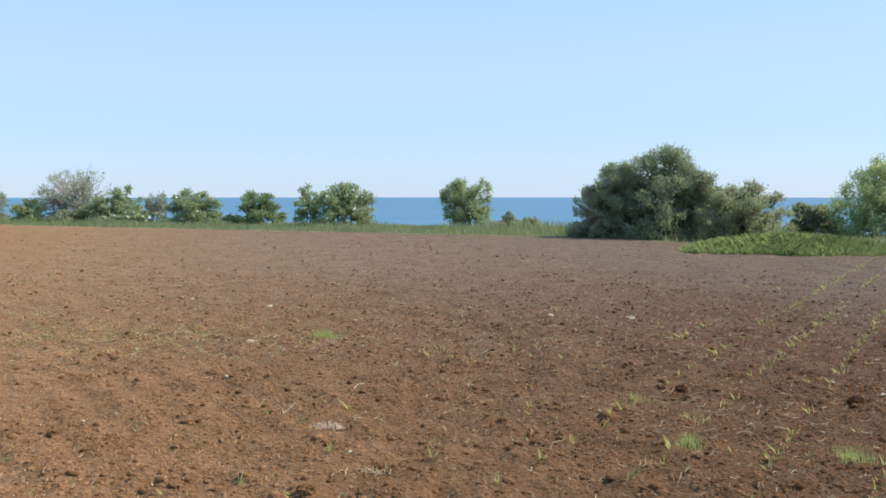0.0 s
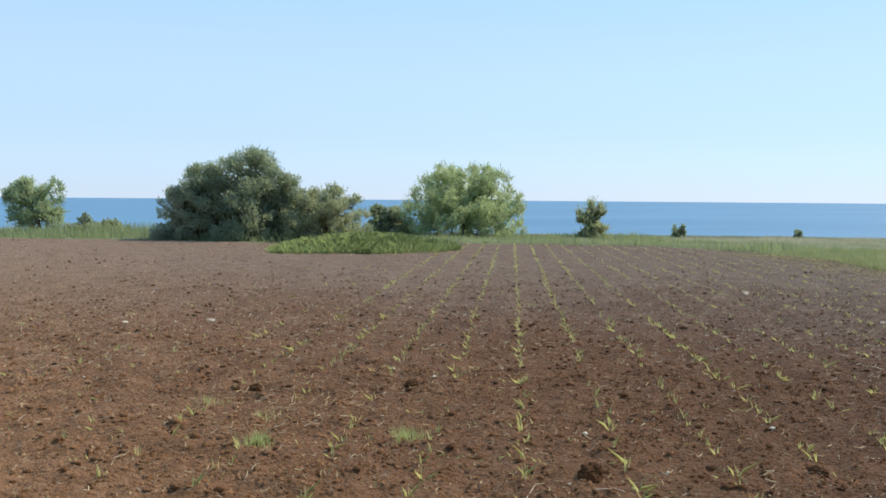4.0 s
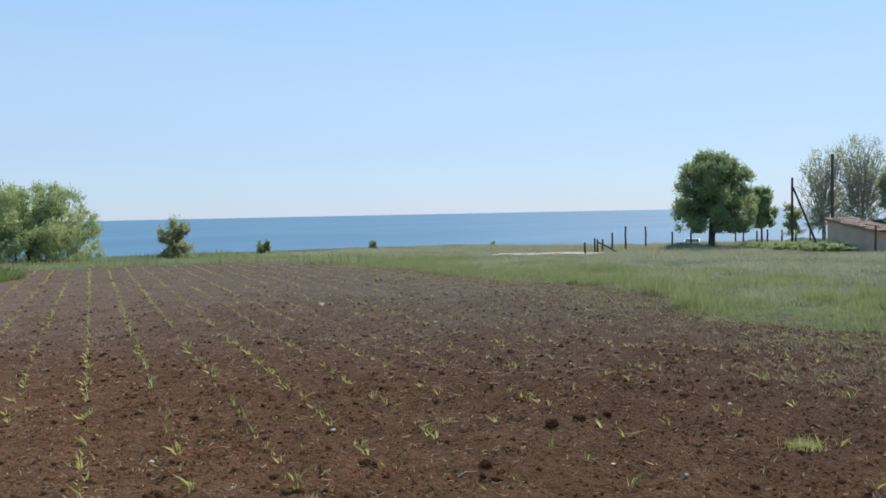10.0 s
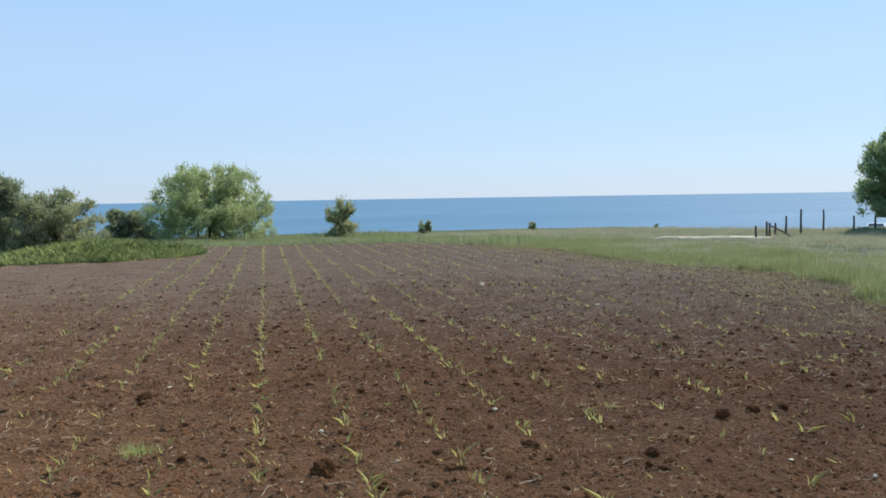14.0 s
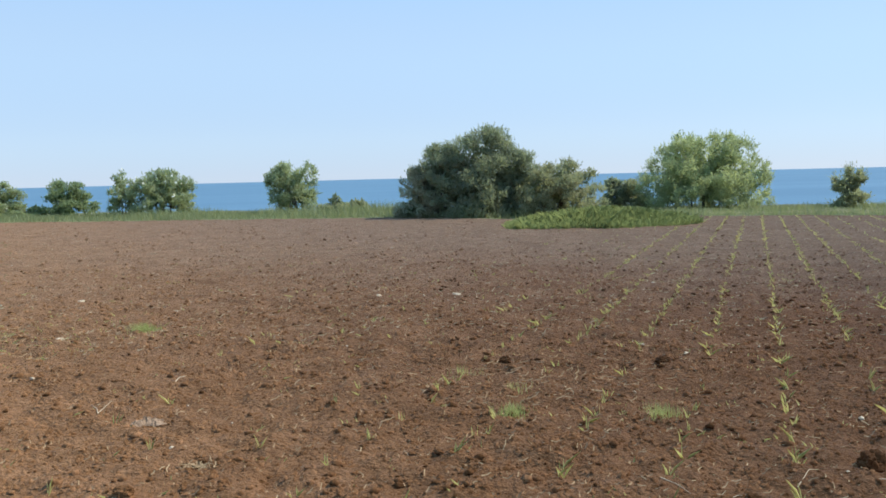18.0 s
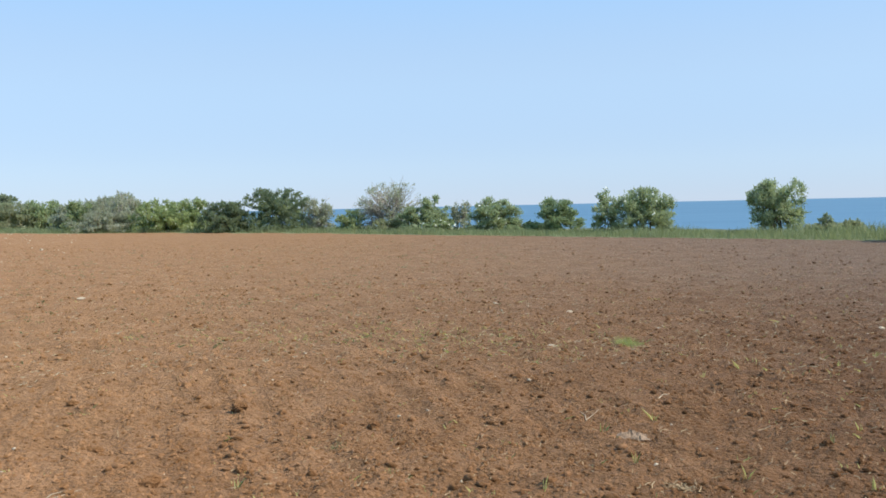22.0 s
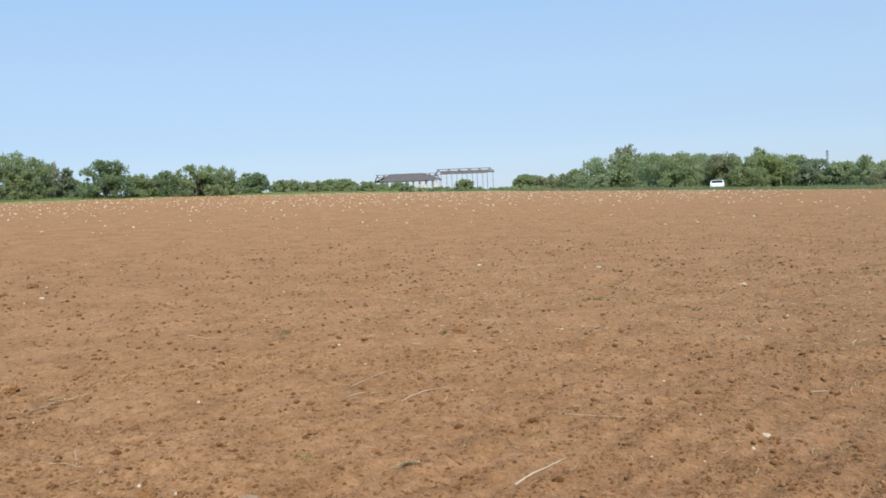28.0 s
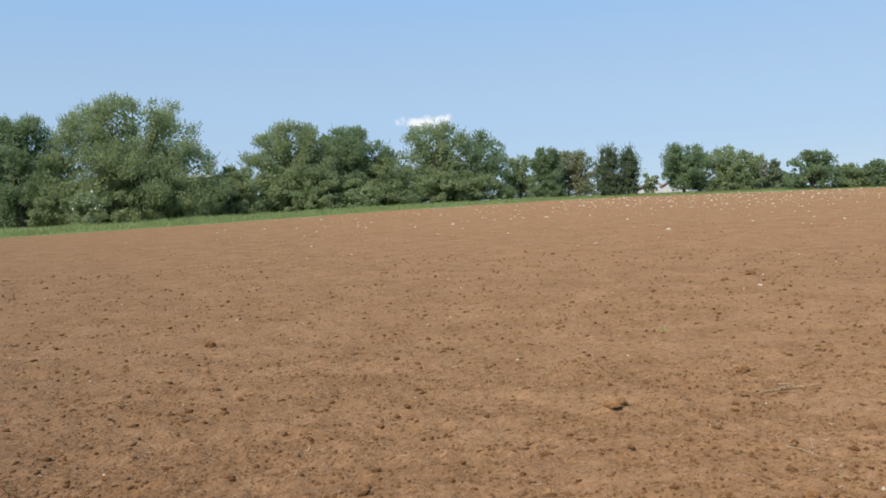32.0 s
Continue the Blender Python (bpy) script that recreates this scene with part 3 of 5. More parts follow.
tree("hawthorn", "low dark bush beside the round one", "bush", -40.9, 61.7, 4.0, 2.56, "deep", 13, 3000, 0.15, 0.0, 0.07, 28, 0.5, 0.3, stems=2, foot=1.0)
tree("hawthorn", "upright dark bush against the round one", "bush", -40.4, 62.6, 2.2, 2.52, "deep", 6, 1900, 0.15, 0.0, 0.06, 20, 0.4, 0.4, stems=2, foot=1.0)
tree("grey_shrub", "grey-green feathery shrub at the field's end", "shrub", -33.6, 64.3, 2.6, 2.63, "grey", 14, 1900, 0.12, 0.0, 0.05, 26, 0.4, bark=PALE_BARK, stems=3, twigs=80, foot=1.0)
tree("grey_shrub", "low pale green scrub between the taller shrubs", "shrub", -30.2, 63.6, 2.4, 1.75, "willow", 26, 1300, 0.14, 0.0, 0.04, 20, 0.35, stems=3, foot=1.0)
tree("pale_tree", "pale thinly leaved tree with grey upright branches", "tree", -27.2, 65.1, 5.7, 3.9, "grey", 15, 2100, 0.12, 0.02, 0.08, 50, 0.5, 0.5, bark=PALE_BARK, stems=4, twigs=460, foot=0.9)
tree("elder_shrub", "low fresh green bush under the pale tree", "shrub", -24.0, 62.1, 3.0, 1.88, "fresh", 16, 1700, 0.17, 0.0, 0.05, 22, 0.42, 0.3, stems=2, blossom=14, foot=1.0)
tree("elder_shrub", "green bush with white flowers at its foot", "shrub", -22.8, 62.9, 2.5, 2.7, "fresh", 17, 1800, 0.17, 0.0, 0.06, 22, 0.42, stems=2, blossom=12, foot=0.95)
tree("dogwood", "low bush in full white flower", "shrub", -21.9, 60.8, 2.3, 0.95, "hedge", 18, 900, 0.15, 0.0, 0.03, 14, 0.3, stems=3, blossom=120)
tree("grey_shrub", "small grey-green shrub behind the flowering bush", "shrub", -21.1, 64.2, 1.8, 2.25, "grey", 19, 900, 0.12, 0.0, 0.04, 18, 0.34, bark=PALE_BARK, stems=3, twigs=70)
tree("elder_shrub", "green elder bush covered in cream flower heads", "shrub", -17.4, 60.6, 3.5, 2.45, "fresh", 20, 3200, 0.17, 0.0, 0.07, 30, 0.5, 0.35, stems=3, blossom=170, foot=0.95)
tree("hawthorn", "compact mid-green bush by the sea", "bush", -12.7, 59.8, 3.1, 2.33, "walnut", 21, 3400, 0.14, 0.0, 0.07, 36, 0.42, 0.35, stems=2, blossom=14, foot=1.0)
tree("elder_shrub", "lacy light green bush beside a rounder one", "shrub", -8.8, 57.5, 2.3, 2.81, "fresh", 22, 900, 0.17, 0.0, 0.06, 18, 0.36, 0.5, stems=3, blossom=40)
tree("elder_shrub", "round green bush with fading flower heads", "shrub", -6.5, 57.0, 3.5, 2.9, "fresh", 23, 3600, 0.16, 0.0, 0.08, 38, 0.45, 0.35, stems=3, blossom=45, foot=1.0)
tree("elder_shrub", "rounded light green small tree by the sea", "tree", 1.5, 55.4, 3.4, 3.2, "fresh", 24, 3200, 0.17, 0.03, 0.08, 34, 0.45, 0.5, stems=2, blossom=25, foot=0.75)
tree("low_shrub", "low green scrub at the foot of the pale tree", "shrub", -26.4, 62.2, 3.2, 1.0, "olive", 27, 1200, 0.14, 0.0, 0.04, 20, 0.3, stems=3)
tree("low_shrub", "low green scrub beside the elder bush", "shrub", -15.2, 59.4, 2.6, 0.9, "hedge", 29, 1000, 0.14, 0.0, 0.04, 18, 0.28, stems=3)
tree("low_shrub", "low pale scrub before the grey shrub", "shrub", -52.4, 60.5, 4.6, 1.83, "grey", 5, 1800, 0.14, 0.0, 0.04, 26, 0.4, stems=3, foot=1.0)
tree("low_shrub", "low olive brambles among long grass", "shrub", 4.6, 53.6, 3.6, 0.8, "olive", 4, 1300, 0.14, 0.0, 0.03, 24, 0.25, stems=3)
tree("hawthorn", "tiny dark bush standing in long grass", "bush", 3.9, 53.0, 0.9, 1.2, "dark", 25, 420, 0.13, 0.0, 0.03, 10, 0.2)

# ---- the large clump and the bushes on the bank ----
tree("oleaster", "large dark evergreen bush with a pointed top", "tree", 10.7, 43.7, 4.4, 4.56, "dark", 31, 12000, 0.12, 0.0, 0.14, 64, 0.62, 0.3, stems=3, foot=1.0)
tree("oleaster", "dark bush with upright tips joined to the large one", "tree", 8.8, 44.4, 3.5, 3.78, "dark", 32, 7600, 0.12, 0.0, 0.1, 44, 0.5, 0.3, stems=2, foot=1.0)
tree("oleaster", "grey-green outer bush of the large dark clump", "tree", 7.7, 44.6, 2.6, 2.65, "grey", 28, 4600, 0.12, 0.0, 0.08, 34, 0.42, 0.3, stems=2, foot=1.0)
tree("oleaster", "grey-green shoulder of the large dark clump", "tree", 12.2, 43.1, 3.4, 3.46, "dark", 30, 6400, 0.12, 0.0, 0.09, 38, 0.5, 0.25, stems=2, foot=1.0)
tree("oleaster", "olive green bush on the seaward side of the clump", "tree", 14.2, 41.9, 4.0, 2.81, "olive", 33, 6800, 0.12, 0.0, 0.09, 48, 0.46, 0.3, stems=3, foot=1.0)
tree("oleaster", "small dark shrub beside an olive one", "shrub", 20.3, 49.9, 1.4, 1.87, "dark", 34, 1500, 0.14, 0.0, 0.05, 18, 0.3, stems=2, foot=1.0)
tree("oleaster", "small olive brown shrub near a willow", "shrub", 21.4, 49.6, 2.0, 1.78, "olive", 35, 1900, 0.14, 0.0, 0.05, 20, 0.34, stems=2, foot=1.0)
tree("willow", "broad bright willow bush with upright shoots", "tree", 24.6, 46.7, 6.8, 4.33, "willow", 36, 14000, 0.15, 0.0, 0.1, 150, 0.45, 0.5, slim=0.4, stems=5, foot=0.97, shoots=0.32)
tree("oleaster", "single bushy shrub with upright tips", "shrub", 30.2, 41.5, 2.1, 2.4, "olive", 37, 3000, 0.12, 0.0, 0.06, 30, 0.3, 0.4, stems=3, foot=1.0, shoots=0.4)
tree("low_shrub", "small round dark shrub on the bank", "shrub", 36.8, 41.6, 1.0, 0.9, "dark", 38, 620, 0.13, 0.0, 0.03, 16, 0.2, stems=2, foot=1.0)
tree("low_shrub", "tiny round dark shrub near the edge of the bank", "shrub", 44.2, 39.1, 0.58, 0.62, "dark", 39, 300, 0.11, 0.0, 0.02, 12, 0.14, foot=1.0)
tree("low_shrub", "thin small weed on the edge of the bank", "shrub", 50.5, 33.6, 0.3, 0.4, "dark", 40, 90, 0.09, 0.0, 0.015, 6, 0.08)

# ---- east: trees, shed, fence ----
tree("walnut_tree", "round walnut tree with a short forked trunk", "tree", 51.2, 18.3, 5.2, 5.62, "walnut", 51, 8000, 0.2, 0.15, 0.17, 80, 0.55, 0.3, stems=2, foot=0.75, shoots=0.2)
tree("walnut_tree", "small leafy tree beside the walnut", "tree", 55.8, 16.9, 2.1, 3.65, "walnut", 52, 1500, 0.22, 0.28, 0.07, 22, 0.4, 0.45, shoots=0.25)
tree("young_tree", "thin young tree with sparse leaves by a pole", "tree", 57.3, 15.5, 1.7, 2.6, "hedge", 53, 420, 0.18, 0.2, 0.05, 14, 0.3, shoots=0.25)
tree("bare_tree", "tall thinly leaved tree with grey branches", "tree", 64.6, 15.3, 3.7, 6.6, "grey", 54, 1500, 0.13, 0.12, 0.12, 50, 0.5, 0.55, bark=PALE_BARK, twigs=280, shoots=0.45)
tree("bare_tree", "tall airy tree with small new leaves", "tree", 65.4, 13.0, 4.4, 7.3, "grey", 55, 1900, 0.13, 0.12, 0.13, 56, 0.5, 0.55, bark=PALE_BARK, twigs=320, shoots=0.45)
tree("plum_tree", "dark leafy tree behind the shed", "tree", 58.0, 9.7, 2.7, 4.5, "dark", 56, 2300, 0.21, 0.28, 0.12, 34, 0.42, 0.5, shoots=0.35)
tree("plum_tree", "tall green tree with thin upper branches", "tree", 60.1, 8.3, 3.1, 6.2, "olive", 57, 2100, 0.17, 0.24, 0.12, 38, 0.42, 0.5, twigs=140, shoots=0.5)
tree("plum_tree", "slim tree with bare twigs at its top", "tree", 59.9, 7.5, 1.3, 6.3, "olive", 48, 420, 0.16, 0.3, 0.07, 16, 0.3, 0.5, twigs=70, shoots=0.4)
tree("plum_tree", "full dark green tree at the yard's edge", "tree", 60.6, 5.6, 3.7, 5.55, "dark", 58, 3400, 0.22, 0.2, 0.14, 40, 0.55, 0.5, shoots=0.35)
tree("plum_tree", "light green tree behind the yard", "tree", 66.5, 8.0, 3.6, 4.6, "olive", 49, 1700, 0.2, 0.12, 0.1, 30, 0.5, 0.5, shoots=0.4)
for k, (x, y, w, h, leaf) in enumerate(((62.9, 7.7, 2.2, 1.15, "olive"), (64.0, 6.3, 2.6, 1.5, "hedge"), (64.2, 4.4, 2.8, 1.7, "olive"), (63.6, 2.0, 3.0, 1.6, "hedge"), (66.0, 9.4, 2.2, 0.9, "olive"))):
    tree("yard_shrub", "loose green bush at the back of the yard", "shrub", x, y, w, h, leaf, 400 + k, 900, 0.16, 0.0, 0.04, 22, 0.3, stems=3, foot=1.0, group="bushes behind the yard")
tree("plum_tree", "leafy tree deeper in the yard", "tree", 60.0, -1.0, 5.0, 6.0, "hedge", 59, 3600, 0.24, 0.15, 0.14, 36, 0.8, 0.5)
# bramble whose dark leaves also stand in for the walnut's cast shade
tree("low_shrub", "low bramble coloured dark for the shade of the walnut", "shrub", 48.6, 19.0, 2.6, 0.3, "dark", 60, 1000, 0.15, 0.0, 0.03, 22, 0.22, stems=3)
for k, (x, y, w, h) in enumerate(((49.5, 15.2, 2.0, 0.36), (48.6, 14.1, 2.0, 0.4), (47.4, 13.1, 2.3, 0.46), (46.9, 12.1, 2.0, 0.52), (46.3, 11.2, 2.3, 0.52), (45.8, 10.2, 1.8, 0.42))):
    tree("low_shrub", "low green bush in front of the fence", "shrub", x, y, w, h, "hedge", 411 + k, 620, 0.14, 0.0, 0.03, 18, 0.2, stems=2, group="low bushes by the fence")


def round_post(name, x, y, h, r, label, lean=0.0, group="", category="post", seed=0):
    rng = np.random.default_rng(seed)
    ob = hold(name, x, y, label, category, group)
    zz = np.linspace(-0.2, h, 7)
    line = np.stack([lean * (zz / h) + rng.normal(0, 0.006, 7), rng.normal(0, 0.006, 7), zz], -1)
    rad = r * (1.12 - 0.2 * np.linspace(0, 1, 7)) * rng.uniform(0.95, 1.05, 7)
    v, f = tube(line, rad, 9)
    bm = bmesh.new()
    vs = [bm.verts.new(p) for p in v]
    for q in f:
        bm.faces.new([vs[i] for i in q])
    bm.faces.new(vs[-9:])
    part("shaft", bm, POST_WOOD, ob)
    return ob


POSTS = [(40.2, 21.1, 0.62), (41.5, 21.2, 0.8), (42.8, 21.4, 0.7), (45.0, 21.9, 1.0), (46.5, 21.8, 1.34), (50.7, 22.4, 1.26),
         (49.0, 20.0, 0.95), (50.9, 19.6, 0.95), (45.5, 8.5, 1.26), (43.8, 6.3, 1.22), (52.8, 5.8, 1.1), (57.5, 19.1, 0.8),
         (57.5, 18.6, 0.78), (57.4, 17.7, 0.82), (57.3, 17.0, 0.9), (58.4, 16.4, 0.85), (58.2, 15.5, 0.9), (58.1, 14.6, 0.85)]
for k, (x, y, h) in enumerate(POSTS):
    round_post("fence_post", x, y, h, 0.052, "weathered round wooden fence post" if h > 0.9 else "short weathered wooden fence post",
               (k % 5 - 2) * 0.018, "fence posts", "fence post", k)
braced = round_post("fence_post", 41.9, 21.25, 0.72, 0.05, "short wooden fence post with a slanting strut", 0, "fence posts", "fence post", 30)
part("strut", mesh("strut", *tube([(0.02, 0.03, 0.6), (0.35, -0.45, 0.3), (0.7, -0.9, -0.05)], [0.035, 0.038, 0.04], 7), True), POST_WOOD, braced)
pole = round_post("utility_pole", 56.3, 15.2, 4.1, 0.075, "old wooden pole with a slanting brace", 0, "", "pole", 40)
part("brace", mesh("brace", *tube([(0.0, -0.05, 3.5), (0.12, -0.72, 1.75), (0.24, -1.4, -0.1)], [0.06, 0.065, 0.07], 8), True), POST_WOOD, pole)
round_post("utility_pole", 51.3, 11.75, 5.1, 0.085, "tall dark wooden pole beside the shed", 0.03, "", "pole", 41)


def box_mesh(sx, sy, sz, bevel=0.02, z=0.0, x=0.0, y=0.0):
    bm = bmesh.new()
    bmesh.ops.create_cube(bm, size=1, matrix=Matrix.Translation((x, y, z + sz / 2)) @ Matrix.Diagonal((sx, sy, sz, 1)))
    if bevel:
        bmesh.ops.bevel(bm, geom=bm.edges[:], offset=bevel, segments=2, affect='EDGES')
    return bm


def shed():
    ob = hold("shed", 48.0, 9.6, "low grey plastered shed with a sagging tiled lean-to roof", "shed", turn=-18)
    w, d, h0, h1 = 2.45, 2.15, 0.95, 1.5           # low end faces the yard
    bm = bmesh.new()
    cs = [(-d / 2, -w / 2), (d / 2, -w / 2), (d / 2, w / 2), (-d / 2, w / 2)]
    bot = [bm.verts.new((x, y, -0.2)) for x, y in cs]
    topv = [bm.verts.new((x, y, h1 if y > 0 else h0)) for x, y in cs]
    for i in range(4):
        j = (i + 1) % 4
        bm.faces.new((bot[i], bot[j], topv[j], topv[i]))
    bm.faces.new(topv)
    bmesh.ops.bevel(bm, geom=bm.edges[:], offset=0.03, segments=2, affect='EDGES')
    part("wall", bm, PLASTER, ob)
    tilt = math.atan2(h1 - h0, w)
    slab = box_mesh(d + 0.22, w + 0.26, 0.07, 0.015)
    bmesh.ops.transform(slab, matrix=Matrix.Translation((0, 0, (h0 + h1) / 2 + 0.01)) @ Matrix.Rotation(tilt, 4, 'X'), verts=slab.verts[:])
    roof = part("roof", slab, TILE_RED, ob, "uneven old clay tile roof")
    rng = random.Random(5)
    tile_me = bpy.data.meshes.new("tile")
    tb = bmesh.new()
    v, f = tube([(0, -0.2, 0), (0, 0.2, 0.0)], [0.1, 0.085], 8)
    vs = [tb.verts.new((p[0], p[1], max(p[2], -0.01) * 0.8)) for p in v]
    for q in f:
        tb.faces.new([vs[i] for i in q])
    tb.to_mesh(tile_me)
    tb.free()
    tile_me.materials.append(TILE_RED)
    for i in range(11):
        for j in range(7):
            if rng.random() < 0.08:
                continue
            t = new("tile", tile_me)
            t.parent = roof
            y = -w / 2 - 0.15 + j * 0.41
            x = -d / 2 - 0.1 + i * 0.225
            t.matrix_local = Matrix.Translation((x + rng.uniform(-.02, .02), y, (h0 + h1) / 2 + 0.085 + y * math.tan(tilt) + rng.uniform(-0.015, 0.03))) @ Matrix.Rotation(
                tilt, 4, 'X') @ Matrix.Rotation(rng.uniform(-.12, .12), 4, 'Z')
    for k, (x, y) in enumerate(((-0.6, -1.2), (0.8, 0.4), (0.3, 1.3), (-0.9, 0.9))):
        s = box_mesh(0.24, 0.17, 0.12, 0.03, (h0 + h1) / 2 + 0.12 + y * math.tan(tilt), x, y)
        part("roof_stone", s, PLASTER, ob)


shed()


def car(name, x, y, turn, label, paint, length=4.1, width=1.7, tall=1.45, z=None):
    ob = hold(name, x, y, label, "car", z=z, turn=turn)
    bm = bmesh.new()
    prof = [(-0.5, 0.22), (-0.5, 0.55), (-0.40, 0.64), (-0.24, 0.66), (-0.12, 0.97), (0.24, 1.0), (0.43, 0.70), (0.5, 0.62), (0.5, 0.22)]
    sides = []
    for s, inset in ((-1, 1), (1, 1)):
        sides.append([bm.verts.new((px * length, s * width / 2 * (0.84 if pz > 0.8 else 1.0), pz * tall)) for px, pz in prof])
    nP = len(prof)
    bm.faces.new(sides[0])
    bm.faces.new(sides[1][::-1])
    for i in range(nP):
        j = (i + 1) % nP
        bm.faces.new((sides[0][j], sides[0][i], sides[1][i], sides[1][j]))
    bmesh.ops.bevel(bm, geom=bm.edges[:], offset=0.06, segments=3, affect='EDGES')
    body = part("body", bm, paint, ob)
    for nm, a, c in (("windscreen", (-0.235, 0.67), (-0.13, 0.94)), ("rear_window", (0.415, 0.72), (0.26, 0.965))):
        g = bmesh.new()
        o = -0.012 if a[0] < 0 else 0.012
        g.faces.new([g.verts.new(((px + o) * length, s * width * k, pz * tall + 0.015)) for px, pz, s, k in
                     ((a[0], a[1], -1, 0.42), (a[0], a[1], 1, 0.42), (c[0], c[1], 1, 0.37), (c[0], c[1], -1, 0.37))])
        part(nm, g, GLASS_DARK, body)
    for s in (-1, 1):
        g = bmesh.new()
        g.faces.new([g.verts.new((px * length, s * (width * k + 0.012), pz * tall)) for px, pz, k in
                     ((-0.19, 0.69, 0.49), (0.36, 0.71, 0.49), (0.22, 0.93, 0.435), (-0.10, 0.92, 0.435))])
        part("side_window", g, GLASS_DARK, body)
        for px in (-0.32, 0.31):
            wb = bmesh.new()
            bmesh.ops.create_cone(wb, cap_ends=True, segments=20, radius1=0.31, radius2=0.31, depth=0.2)
            bmesh.ops.bevel(wb, geom=wb.edges[:], offset=0.03, segments=2, affect='EDGES')
            bmesh.ops.transform(wb, matrix=Matrix.Translation((px * length, s * (width / 2 - 0.08), 0.31)) @ Matrix.Rotation(math.pi / 2, 4, 'X'), verts=wb.verts[:])
            part("wheel", wb, TYRE, ob)
    return ob


car("car", 81.7, 31.2, 196, "small white car parked facing the field", WHITE_PAINT, 3.8, 1.6, 1.2, z=float(land(81.7, 31.2)) - 0.15)
car("car", 66.0, 11.5, 75, "white car parked in the shade behind the shed", WHITE_PAINT)
car("van", -111.5, 56.0, 153, "white van parked at the far end of the field", WHITE_PAINT, 3.9, 1.8, 1.2, z=float(land(-111.5, 56.0)) - 0.2)

# ---- west: hedge trees ----
HEDGE = [(-34.9, -77.9, 10.1, 9.7, "walnut"), (-38.7, -69.2, 7.6, 9.0, "walnut"), (-45.5, -62.8, 11.8, 10.34, "hedge"), (-53.8, -59.9, 4.2, 4.45, "hedge"),
         (-61.1, -59.9, 8.3, 8.52, "hedge"), (-67.2, -57.7, 7.9, 8.12, "walnut"), (-78.0, -55.1, 8.2, 8.75, "hedge"), (-82.2, -52.5, 7.0, 7.76, "walnut"),
         (-87.3, -49.9, 4.1, 5.03, "hedge"), (-81.7, -43.4, 3.3, 5.4, "walnut"), (-85.6, -42.4, 5.3, 5.05, "olive"),
         (-91.5, -27.4, 5.8, 4.75, "hedge")]
FAR_HEDGE = [(-42.0, -72.0, 8.0, 6.2, "walnut"), (-52.0, -64.0, 8.0, 3.2, "hedge"), (-68.5, -55.0, 6.5, 5.0, "hedge"), (-51.5, -61.5, 3.4, 3.0, "hedge"),
             (-93.5, -19.5, 4.9, 3.95, "walnut"), (-96.0, -16.7, 3.0, 2.5, "hedge"), (-97.4, -14.4, 3.0, 2.8, "walnut"), (-97.9, -11.0, 5.2, 3.4, "hedge"),
             (-100.1, -9.0, 4.4, 3.2, "hedge"), (-105.3, -5.6, 3.8, 2.6, "walnut"), (-112.5, -1.8, 4.0, 1.8, "hedge"), (-118.5, 1.5, 4.2, 1.7, "hedge"),
             (-122.4, 4.7, 6.0, 2.0, "hedge"), (-128.2, 8.9, 6.0, 1.8, "hedge"), (-139.7, 14.3, 8.4, 2.0, "hedge"), (-147.9, 27.8, 3.6, 2.7, "hedge"), (-158.6, 24.1, 9.5, 1.9, "hedge"),
             (-165.0, 42.8, 4.0, 4.1, "hedge"), (-166.2, 46.2, 3.0, 3.7, "olive"), (-167.5, 31.9, 9.8, 2.0, "hedge"), (-175.9, 40.2, 9.8, 2.1, "hedge"), (-179.1, 48.1, 7.4, 4.5, "hedge"),
             (-44.0, -63.5, 12.0, 3.2, "hedge"), (-61.5, -58.0, 12.0, 3.2, "hedge"), (-77.5, -53.5, 12.0, 3.2, "hedge"), (-99.0, -26.0, 9.0, 2.2, "hedge")]
for k, (x, y, w, h, leaf) in enumerate(HEDGE + FAR_HEDGE):
    d = math.hypot(x, y)
    w = w * (1.1 if h > 7 else 1.0)
    tree("hedge_tree", "wild plum tree in the hedge, leafy down to the grass" if h > 4 else "low wild plum bush in the hedge", "tree", x, y, w, h, leaf, 100 + k,
         int(420 * w * h ** 0.5) if d < 95 else int(220 * w * h ** 0.5), 0.17 + 0.0010 * d, -0.02, 0.02 * h + 0.05, 34 + int(4 * w), 0.1 * min(w, h) + 0.25, 0.42,
         stems=3, group="hedge trees", foot=0.95, depth=0.6, turn=-math.degrees(math.atan2(x, y)))
tree("columnar_tree", "narrow dark upright tree in the hedge", "tree", -83.6, -37.3, 2.8, 5.35, "deep", 130, 4600, 0.2, 0.0, 0.12, 60, 0.45, 0.4, group="narrow trees", stems=2, foot=0.95, shoots=0.9)
tree("columnar_tree", "narrow dark upright tree beside its twin", "tree", -85.3, -35.8, 2.4, 5.2, "deep", 131, 4600, 0.2, 0.0, 0.12, 60, 0.45, 0.4, group="narrow trees", stems=2, foot=0.95, shoots=0.9)
tree("grey_shrub", "pale blossoming shrub in a gap of the hedge", "shrub", -94.3, -24.9, 2.0, 3.8, "grey", 132, 900, 0.2, 0.0, 0.06, 18, 0.5, bark=PALE_BARK, stems=2)
tree("dogwood", "low bush in white flower under the hedge tree", "shrub", -38.0, -58.6, 2.4, 2.6, "hedge", 133, 700, 0.2, 0.0, 0.05, 16, 0.4, stems=3, blossom=160)
tree("hedge_tree", "rounded tree with a narrow foot at a gap of the hedge", "tree", -89.2, -31.1, 5.4, 5.18, "walnut", 129, 3600, 0.25, 0.06, 0.16, 60, 0.75, 0.55, group="hedge trees", stems=2, foot=0.4)
